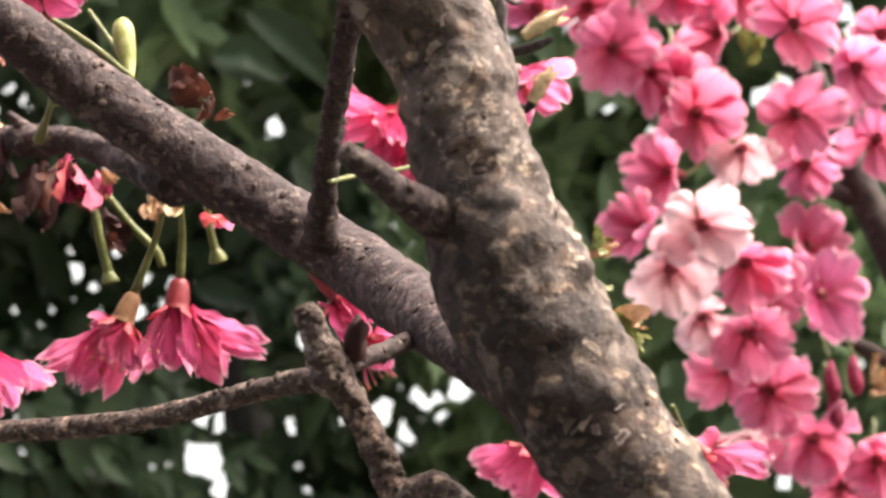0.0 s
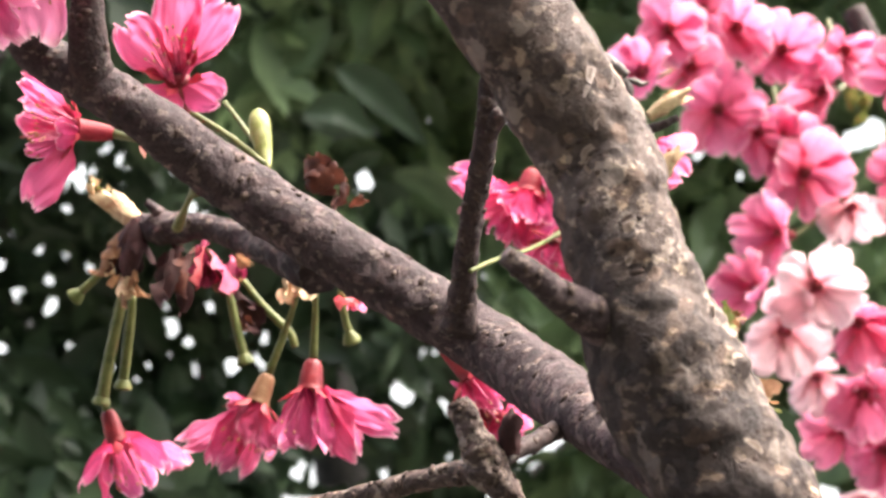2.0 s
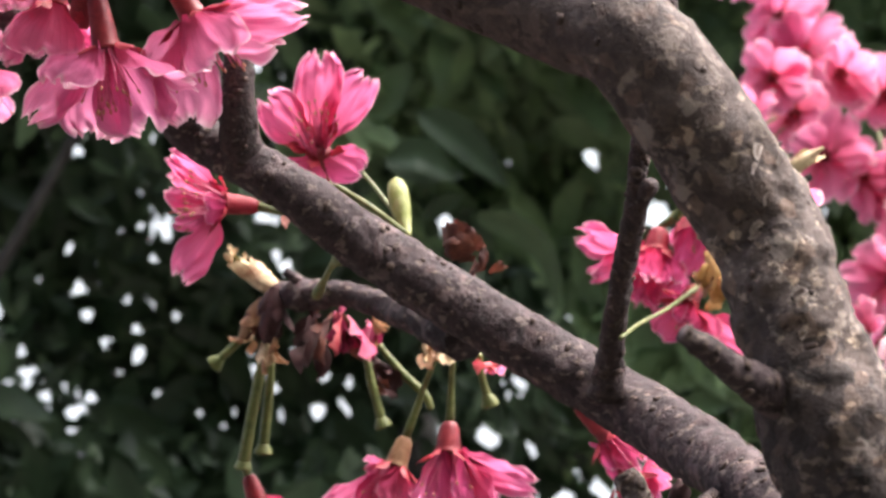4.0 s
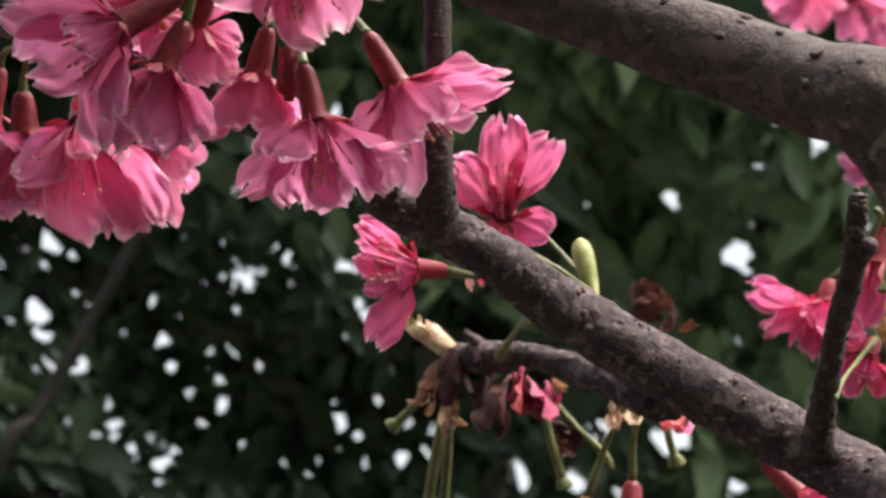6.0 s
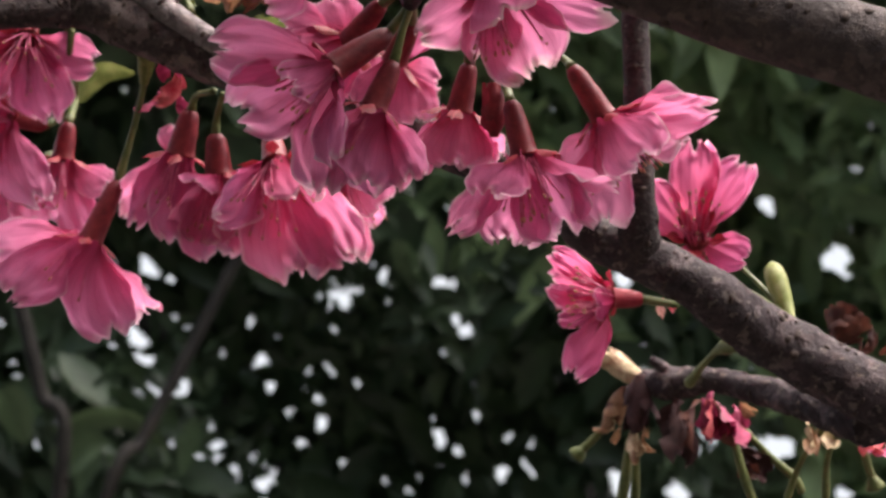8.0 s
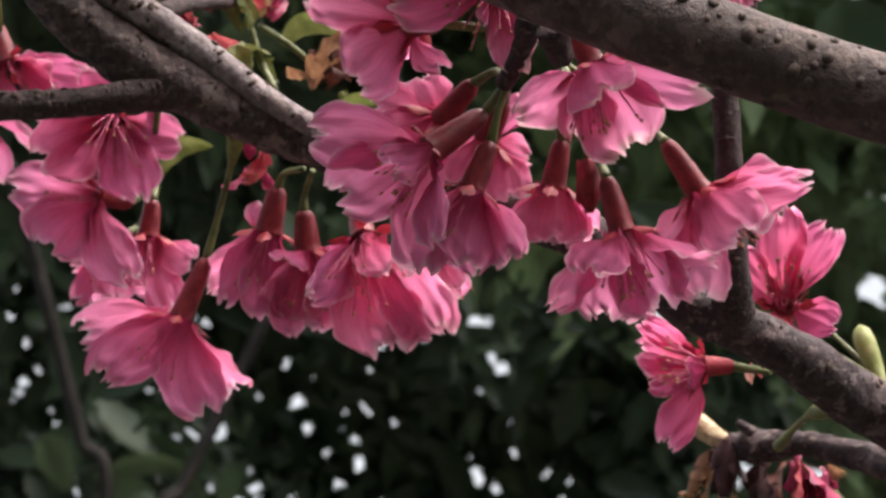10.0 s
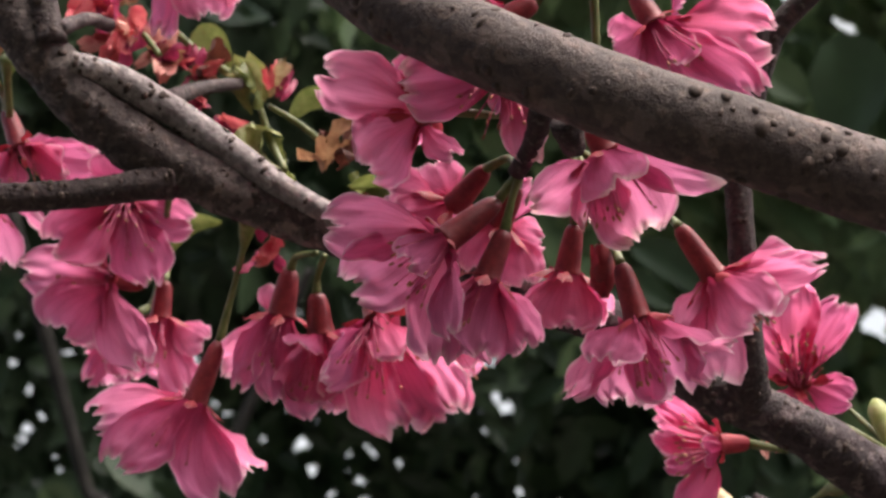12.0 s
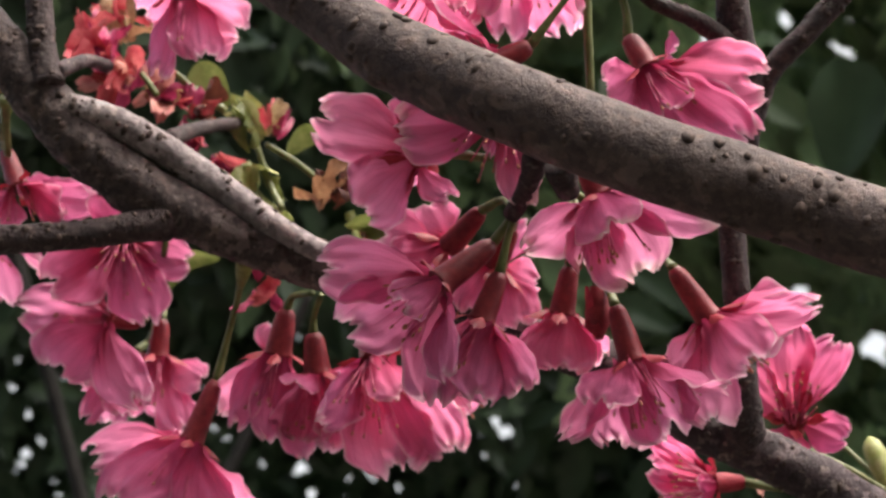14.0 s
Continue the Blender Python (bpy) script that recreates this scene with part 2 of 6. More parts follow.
RUST = soft_stuff("rust_withered_petal", (0.21, 0.095, 0.045), (0.42, 0.24, 0.13), 0.6, 240.0, 0.3)
OCHRE = soft_stuff("ochre_withered_petal", (0.46, 0.24, 0.07), (0.74, 0.48, 0.20), 0.6, 240.0, 0.3)
SALMON = soft_stuff("salmon_withered_petal", (0.50, 0.16, 0.15), (0.74, 0.40, 0.33), 0.6, 260.0, 0.3)
WINE = soft_stuff("wine_withered_petal", (0.20, 0.012, 0.045), (0.48, 0.06, 0.15), 0.55, 200.0, 0.25)
CORAL = soft_stuff("coral_withered_petal", (0.46, 0.035, 0.065), (0.68, 0.18, 0.18), 0.6, 260.0, 0.3)
YOUNG_LEAF = soft_stuff("young_leaf", (0.105, 0.13, 0.03), (0.22, 0.24, 0.075), 0.45, 200.0, 0.35)
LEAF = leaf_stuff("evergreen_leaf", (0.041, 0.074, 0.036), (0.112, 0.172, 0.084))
# lit copy of the leaf colour: stronger light painted in as paler green
LEAF_LIT = leaf_stuff("lit_leaf", (0.155, 0.24, 0.108), (0.38, 0.54, 0.25))
LEAF_SINGLE = leaf_stuff("single_leaf", (0.085, 0.13, 0.058), (0.19, 0.27, 0.13))
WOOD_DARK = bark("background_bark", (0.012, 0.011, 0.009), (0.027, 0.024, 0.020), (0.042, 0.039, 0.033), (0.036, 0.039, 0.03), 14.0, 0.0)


def ground_stuff():
    mat, tree, shader = material("dark_soil", 0.95)
    big = noise_tex(tree, 0.9, 6.0)
    fine = noise_tex(tree, 30.0, 6.0)
    colour = mixed(tree, ramp(tree, big, [(0.4, (0, 0, 0)), (0.6, (1, 1, 1))]), (0.055, 0.052, 0.046), (0.10, 0.092, 0.084))
    colour = mixed(tree, ramp(tree, fine, [(0.3, (0.5, 0.5, 0.5)), (0.7, (1, 1, 1))]), (0.0, 0.0, 0.0), colour)
    tree.links.new(colour, shader.inputs["Base Color"])
    bumped(tree, shader, fine, 0.8, 0.03)
    return mat


# ---- building helpers ----
def mesh_object(name, bm, mat, smooth=True):
    data = bpy.data.meshes.new(name)
    bm.to_mesh(data)
    bm.free()
    if smooth:
        data.shade_smooth()
    data.materials.append(mat)
    return new(name, data)


def part(name, bm, mat, parent, label=""):
    ob = mesh_object(name, bm, mat)
    ob.parent = parent
    return tagged(ob, label)


def holder(name, m, label, category, group="", kind=""):
    ob = new(name)
    ob.empty_display_size = 0.005
    ob.matrix_world = m
    return tagged(ob, label, category, group, kind)


def spline(points, radii, steps):
    """Catmull-Rom through points, with radii."""
    pts = [Vector(p) for p in points]
    pts = [2 * pts[0] - pts[1], *pts, 2 * pts[-1] - pts[-2]]
    rad = [radii[0], *radii, radii[-1]]
    out = []
    for n in range(1, len(pts) - 2):
        a, b, c, d = pts[n - 1:n + 3]
        ra, rb, rc, rd = rad[n - 1:n + 3]
        for k in range(steps):
            t = k / steps
            w = (-0.5 * t + t * t - 0.5 * t ** 3, 1 - 2.5 * t * t + 1.5 * t ** 3,
                 0.5 * t + 2 * t * t - 1.5 * t ** 3, -0.5 * t * t + 0.5 * t ** 3)
            out.append((a * w[0] + b * w[1] + c * w[2] + d * w[3],
                        max(1e-5, ra * w[0] + rb * w[1] + rc * w[2] + rd * w[3])))
    out.append((pts[-2], rad[-2]))
    return out


def tube(bm, points, radii, sides=10, steps=5, rough=0.0, grain=0.004, lumps=()):
    """A closed round stem through points; rough: unevenness as a share of the radius; lumps: (place, reach, height)."""
    line = spline(points, radii, steps)
    ahead = (line[1][0] - line[0][0]).normalized()
    side = ahead.orthogonal().normalized()
    rings = []
    for n, (place, r) in enumerate(line):
        nxt, prv = line[min(n + 1, len(line) - 1)][0], line[max(n - 1, 0)][0]
        ahead = (nxt - prv).normalized()
        side = (side - ahead * side.dot(ahead)).normalized()
        other = ahead.cross(side)
        ring = []
        for k in range(sides):
            a = 2 * math.pi * k / sides
            out = side * math.cos(a) + other * math.sin(a)
            q = place + out * r
            if rough:
                swell = noise.noise(q / grain) * 0.6 + noise.noise(q / (grain * 0.37)) * 0.4
                q = q + out * (r * rough * swell)
            for spot, reach, height in lumps:
                far = (q - Vector(spot)).length / reach
                if far < 1:
                    q = q + out * height * (1 - far * far) ** 2
            ring.append(bm.verts.new(q))
        rings.append(ring)
    for a, b in zip(rings, rings[1:]):
        for k in range(sides):
            bm.faces.new((a[k], a[(k + 1) % sides], b[(k + 1) % sides], b[k]))
    bm.faces.new(rings[0][::-1])
    bm.faces.new(rings[-1])
    return line


def stem(name, points, radii, mat, parent, label="", sides=10, steps=6, rough=0.10, grain=0.003, inverse=None, lumps=()):
    bm = bmesh.new()
    if inverse is not None:
        points = [inverse @ Vector(p) for p in points]
    tube(bm, points, [r / 1000 for r in radii], sides, steps, rough, grain, lumps)
    return part(name, bm, mat, parent, label)


def smooth_step(a, b, x):
    x = min(1.0, max(0.0, (x - a) / (b - a)))
    return x * x * (3 - 2 * x)


def petal_mesh(rng, length, width, opening, curl, azimuth, ruffle=1.0, throat=0.0022, cup=0.35, rows=17, cols=19, notch=0.13, pleat=0.055, roll=0.0, base=0.17):
    """One petal round the local z axis, from the throat outwards, as a bmesh with uv."""
    bm = bmesh.new()
    uv = bm.loops.layers.uv.new("UVMap")
    seed = rng.uniform(-50, 50)
    er = Vector((math.cos(azimuth), math.sin(azimuth), 0))
    et = Vector((-er.y, er.x, 0))
    ez = Vector((0, 0, 1))
    twist = rng.uniform(-0.42, 0.42)
    bend = rng.uniform(-0.10, 0.10)
    r, z, last = throat, 0.0, 0.0
    grid, coords = [], []
    for i in range(rows):
        v = i / (rows - 1)
        theta = opening + curl * smooth_step(0.02, 0.85, v)
        step = (v - last) * length
        r, z, last = r + math.sin(theta) * step, z + math.cos(theta) * step, v
        if v < 0.62:
            w = base + (1 - base) * smooth_step(-0.08, 0.62 - 0.25 * (base - 0.17), v)
        else:
            w = math.sqrt(max(0.0, 1 - ((v - 0.62) / 0.42) ** 2.6))
        w *= width / 2
        outward = er * math.cos(theta) - ez * math.sin(theta)
        onward = er * math.sin(theta) + ez * math.cos(theta)
        lean = roll * smooth_step(0.0, 0.4, v)
        flank, outward = et * math.cos(lean) + outward * math.sin(lean), outward * math.cos(lean) - et * math.sin(lean)
        line, cs = [], []
        for j in range(cols):
            u = 2 * j / (cols - 1) - 1
            tip = smooth_step(0.72, 1.0, v)
            back = notch * tip * max(0.0, 1 - abs(u) / 0.40) + tip * (0.05 * noise.noise((u * 2.6, seed, 1.7)) + 0.05 * noise.noise((u * 6.5, seed, 5.2)) + 0.03 * noise.noise((u * 12.0, seed, 9.1))) * ruffle
            margin = max(abs(u) ** 2, v ** 3)
            wave = noise.noise((u * 1.6 + seed, v * 2.2, seed)) * 0.6 + noise.noise((u * 3.4, v * 4.2 + seed, 3.1)) * 0.55 + noise.noise((u * 7.5 + seed, v * 6.0, 8.4)) * 0.22
            lift = -cup * u * u * w + 0.10 * w * math.exp(-(u / 0.2) ** 2) + ruffle * 0.15 * length * margin * wave + twist * u * w * v
            lift += pleat * w * math.sin(u * 8.5 + seed) * smooth_step(0.15, 0.9, v)
            frill = 1 + (0.10 * noise.noise((v * 4.5, u * 2.0, seed)) + 0.07 * noise.noise((v * 13.0, u * 2.0, seed)) * 0.4) * margin
            q = er * r + ez * z + flank * (u * w * frill) + et * (bend * length * v * v) + outward * lift - onward * (back * length)
            line.append(bm.verts.new(q))
            cs.append((0.5 + u / 2, v))
        grid.append(line)
        coords.append(cs)
    for i, j in itertools.product(range(rows - 1), range(cols - 1)):
        face = bm.faces.new((grid[i][j], grid[i][j + 1], grid[i + 1][j + 1], grid[i + 1][j]))
        for loop, (a, b) in zip(face.loops, ((i, j), (i, j + 1), (i + 1, j + 1), (i + 1, j))):
            loop[uv].uv = coords[a][b]
    return bm


def along(base, mouth, toward=(0.0, -1.0, -0.1)):
    """The pose of a blossom whose throat lies at mouth and whose calyx begins at base; its x axis leans toward the path."""
    base, mouth = Vector(base), Vector(mouth)
    z = (mouth - base).normalized()
    x = Vector(toward)
    x = (x - z * x.dot(z))
    x = x.normalized() if x.length > 0.05 else z.orthogonal().normalized()
    m = Matrix((x, z.cross(x), z)).transposed().to_4x4()
    m.translation = mouth
    return m


def blossom(base, mouth, size=15.0, opening=50.0, curl=20.0, phase=0.0, mat=PINK, label="", stalk=(), seed=1,
            petals=5, ruffle=1.5, spread=1.0, stamens=16, calyx_r=2.6, sepal_size=5.0, group="cherry blossoms",
            stamen_len=0.58, stalk_r=0.75, calyx_mat=None, cup=0.26, vary=15.0, shape=()):
    """One blossom: stalk, calyx tube, sepals, petals and stamens. size: petal length in millimetres;
    shape: for each petal its azimuth, the lean of its chord, its length, its width and its roll."""
    rng = random.Random(seed)
    m = along(base, mouth)
    inverse = m.inverted()
    thing = holder("cherry_blossom", m, label, "blossom", group)
    long = (Vector(mouth) - Vector(base)).length
    bm = bmesh.new()
    k = calyx_r / 1000
    tube(bm, [(0, 0, -long), (0, 0, -long * 0.86), (0, 0, -long * 0.45), (0, 0, -long * 0.12), (0, 0, 0.0004)],
         [k * 0.46, k * 0.72, k * 0.90, k * 0.98, k * 1.12], 14, 4, 0.05, 0.003)
    part("calyx", bm, calyx_mat or CALYX, thing)
    for n in range(5):
        a = radians(phase + 36 + 72 * n + rng.uniform(-8, 8))
        part("sepal", petal_mesh(rng, sepal_size / 1000, sepal_size * 0.62 / 1000, radians(opening + rng.uniform(4, 12)), radians(curl * 0.5), a, 0.5,
                                 k * 1.05, 0.3, 6, 5, -0.35), SEPAL, thing)
    for turn, lean, far, wide, roll in shape:
        bend = rng.uniform(-18, 30) if lean < 100 else rng.uniform(10, 40)
        part("petal", petal_mesh(rng, far * 1.01 / 1000, wide * 1.02 / 1000, radians(lean - 0.56 * bend), radians(bend), radians(turn), ruffle,
                                 k * 0.95, cup, rows=21, cols=29, notch=rng.uniform(0.05, 0.16), pleat=0.05, roll=radians(roll), base=0.27), mat, thing)
    for n in range(0 if shape else petals):
        a = radians(phase + 360 / petals * n + rng.uniform(-8, 8))
        wide = opening + rng.uniform(-vary, vary)
        s = size / 1000 * rng.uniform(0.93, 1.06)
        part("petal", petal_mesh(rng, s, s * 0.80 * spread * rng.uniform(0.92, 1.08), radians(wide), radians(curl + rng.uniform(-14, 14)), a, ruffle,
                                 k * 0.95, cup), mat, thing)
    if stamens:
        joined = group != "cherry blossoms"
        fine, tips = bmesh.new(), bmesh.new()
        for n in range(stamens):
            a, lean = rng.uniform(0, 2 * math.pi), radians(max(15, opening + curl * 0.8)) * rng.uniform(0.1, 0.75)
            far = size / 1000 * stamen_len * rng.uniform(0.8, 1.15)
            way = Vector((math.cos(a) * math.sin(lean), math.sin(a) * math.sin(lean), math.cos(lean)))
            start = Vector((math.cos(a), math.sin(a), 0)) * k * 0.6
            end = start + way * far
            bow = Vector((rng.uniform(-1, 1), rng.uniform(-1, 1), 0)) * far * 0.06
            tube(fine, [start, (start + end) / 2 + bow, end], [0.00024, 0.00020, 0.00016], 5, 3)
            tube(tips, [end - way * 0.0001, end + way * 0.0005, end + way * 0.0010], [0.00018, 0.00030, 0.00016], 6, 2)
            if not joined:
                part("anther", tips, ANTHER, part("stamen", fine, FILAMENT, thing))
                fine, tips = bmesh.new(), bmesh.new()
        if joined:
            held = tagged(part("stamens", fine, FILAMENT, thing), kind="stuff")
            tagged(part("anthers", tips, ANTHER, held), kind="stuff")
    if stalk:
        pts = [*stalk, base]
        stem("stalk", pts, [stalk_r] * (len(pts) - 1) + [stalk_r + 0.35], STEM, thing, "", 8, 6, 0.08, 0.002, inverse)
    return thing


def bud(name, points, radii, mat, label, category="bud", scales=0, scale_mat=None, group="", stalk=(), stalk_r=0.7, stalk_mat=None, seed=3, open_scales=4):
    """A closed bud along points, with overlapping scales at its foot."""
    rng = random.Random(seed)
    thing = holder(name, Matrix.Translation(Vector(points[0])), label, category, group)
    inverse = thing.matrix_world.inverted()
    stem("body", points, radii, mat, thing, "", 12, 6, 0.10, 0.002, inverse)
    way = Vector(points[-1]) - Vector(points[0])
    frame_ = way.to_track_quat('Z', 'Y').to_matrix().to_4x4()
    for n in range(scales):
        f = n / max(1, scales)
        bm = petal_mesh(rng, way.length * rng.uniform(0.40, 0.55), max(radii) * 1.9 / 1000, radians(open_scales), radians(rng.uniform(-14, 6) * (1 + open_scales / 8)),
                        n * 2.4 + rng.uniform(-0.3, 0.3), 0.8, max(radii) * 0.85 / 1000, 0.5, 7, 6, -0.25)
        bm.transform(Matrix.Translation(way * f * 0.5) @ frame_)
        part("scale", bm, scale_mat or mat, thing)
    if stalk:
        stem("stalk", [*stalk, points[0]], [stalk_r] * (len(stalk) + 1), stalk_mat or STEM, thing, "", 8, 6, 0.08, 0.002, inverse)
    return thing


def withered(place, way, pieces, size, mats, label, seed, spread=50.0, name="withered_blossom", group="", reach=0.35):
    """A crumpled spent blossom or husk: curled, shrunken petals round one point."""
    rng = random.Random(seed)
    place, way = Vector(place), Vector(way).normalized()
    thing = holder(name, Matrix.Translation(place), label, "blossom", group)
    turn = way.to_track_quat('Z', 'Y').to_matrix().to_4x4()
    for n in range(pieces):
        s = size / 1000 * rng.uniform(0.7, 1.2)
        bm = petal_mesh(rng, s, s * rng.uniform(0.35, 0.75), radians(rng.uniform(0.2, 1.0) * spread), radians(rng.uniform(-60, 70)), rng.uniform(0, 6.28),
                        2.6, size * 0.06 / 1000, rng.uniform(0.4, 1.1), 9, 7, rng.uniform(-0.2, 0.2))
        bm.transform(turn @ pose(rng.uniform(-1, 1) * size * reach / 1000, rng.uniform(-1, 1) * size * reach / 1000, rng.uniform(-0.4, 0.3) * size / 1000,
                                 rng.uniform(-25, 25), rng.uniform(-25, 25), 0))
        part("petal", bm, mats[n % len(mats)], thing)
    return thing


def lenticels(line_pts, radii, count, parent, seed, size=(0.4, 1.0), mat=LENTICEL, side_bias=None):
    """Corky pores set into a stem, joined into one part."""
    rng = random.Random(seed)
    line = spline(line_pts, [r / 1000 for r in radii], 12)
    bm = bmesh.new()
    for _ in range(count):
        n = rng.randrange(1, len(line) - 1)
        place, r = line[n]
        ahead = (line[n + 1][0] - line[n - 1][0]).normalized()
        out = Vector((rng.gauss(0, 1), rng.gauss(0, 1) - 0.7, rng.gauss(0, 1)))
        out = (out - ahead * out.dot(ahead)).normalized()
        s = rng.uniform(*size) / 1000
        m = Matrix((ahead, out.cross(ahead), out)).transposed().to_4x4()
        m.translation = place + out * (r * 0.99)
        m = m @ Matrix.Diagonal((s * rng.uniform(0.6, 1.3), s * rng.uniform(0.8, 1.7), s * 0.34, 1))
        bmesh.ops.create_icosphere(bm, subdivisions=1, radius=1.0, matrix=m)
    return tagged(part("lenticels", bm, mat, parent), kind="stuff")


# ---- ground ----
bm = bmesh.new()
bmesh.ops.create_grid(bm, x_segments=60, y_segments=60, size=400.0)
for vert in bm.verts:
    vert.co.z = 0.06 * noise.noise(vert.co * 0.05)
tagged(mesh_object("ground", bm, ground_stuff()), "uneven dark brown soil beneath the cherry tree", "ground", kind="structure")

# bright hazy cloud low over the horizon, far behind the garden
cloud, tree, shader = material("cloud_haze", 1.0)
veil = ramp(tree, noise_tex(tree, 0.012, 4.0), [(0.3, (0.92, 0.95, 1.0)), (0.7, (1.0, 1.0, 1.0))])
shader.inputs["Base Color"].default_value = (0.03, 0.03, 0.03, 1)
tree.links.new(veil, shader.inputs["Emission Color"])
shader.inputs["Emission Strength"].default_value = 0.29
bm = bmesh.new()
bmesh.ops.create_grid(bm, x_segments=24, y_segments=10, size=1.0)
for vert in bm.verts:
    a = radians(90 - vert.co.x * 60)
    vert.co = (math.cos(a) * 380, math.sin(a) * 380, (vert.co.y + 1) * 150 - 4)
tagged(mesh_object("backdrop", bm, cloud), "pale bright hazy cloud beyond the trees", "sky", kind="structure")

# added tall hedge, out of view behind the path, to cut the frontal sky light
bm = bmesh.new()
bmesh.ops.create_grid(bm, x_segments=60, y_segments=30, size=1.0)
for vert in bm.verts:
    x, z = vert.co.x * 7.0, (vert.co.y + 1) * 2.4
    vert.co = (x, -3.6 - 0.02 * z * z / 3.8 + 0.16 * noise.noise((x * 2.3, z * 2.3, 0.5)), z)
bmesh.ops.solidify(bm, geom=bm.faces[:], thickness=-0.6)
rng = random.Random(23)
skin = [(f.calc_center_median(), f.normal.copy()) for f in bm.faces]
for place, out in skin:
    for _ in range(3):
        way = Vector((rng.gauss(0, 1), rng.gauss(0, 1), rng.gauss(0, 1))).normalized()
        wide = way.cross(out + Vector((rng.gauss(0, 0.4), rng.gauss(0, 0.4), 0.1))).normalized() * rng.uniform(0.012, 0.02)
        q = place + Vector((rng.uniform(-0.09, 0.09), 0, rng.uniform(-0.05, 0.05))) + out * rng.uniform(0.0, 0.03)
        way = way * rng.uniform(0.03, 0.05)
        bm.faces.new([bm.verts.new(v) for v in (q - way, q + wide, q + way, q - wide)])
tagged(mesh_object("wall_sky_blocker", bm, LEAF), "added unseen tall hedge that blocks sky light from behind the path", "hedge", kind="structure")

# ---- the cherry tree ----
tree = holder("cherry_tree", pose(0.35, 0.24, 0.0), "leafless old cherry tree limb with mottled grey-brown bark", "tree")
back = tree.matrix_world.inverted()


def wood(name, points, radii, mat, label, sides=24, steps=14, rough=0.10, grain=0.006, pores=0, seed=5, parent=tree, lumps=()):
    ob = stem(name, points, radii, mat, parent, label, sides, steps, rough, grain, back, [(back @ Vector(p), a, b) for p, a, b in lumps])
    if pores:
        lenticels([back @ Vector(p) for p in points], radii, pores, ob, seed)
    return ob


TRUNK = [(0.3500, 0.2400, -0.02), (0.3300, 0.2350, 0.6), (0.2700, 0.2250, 1.15), (0.2050, 0.2180, 1.45), (0.1649, 0.2218, 1.5512), (0.1417, 0.2185, 1.5810), (0.1299, 0.2174, 1.5984), (0.1189, 0.2186, 1.6138), (0.1100, 0.2195, 1.6293),
         (0.1051, 0.2182, 1.6424), (0.1012, 0.2171, 1.6539), (0.0982, 0.2182, 1.6647), (0.0795, 0.2106, 1.6884), (0.0691, 0.2161, 1.6961), (0.0513, 0.2218, 1.7062),
         (0.0217, 0.2274, 1.7216), (0.0032, 0.2258, 1.7292), (-0.0155, 0.2259, 1.7377), (-0.0347, 0.2281, 1.7491), (-0.0552, 0.2334, 1.7638), (-0.0728, 0.2368, 1.7799), (-0.1065, 0.2382, 1.8070)]
TRUNK_R = [26, 22, 15, 11, 9.6, 9.2, 9.3, 10.3, 11.2, 9.0, 8.3, 8.7, 8.6, 7.5, 7.3, 7.4, 7.4, 7.4, 7.4, 7.2, 5.9, 5.5]


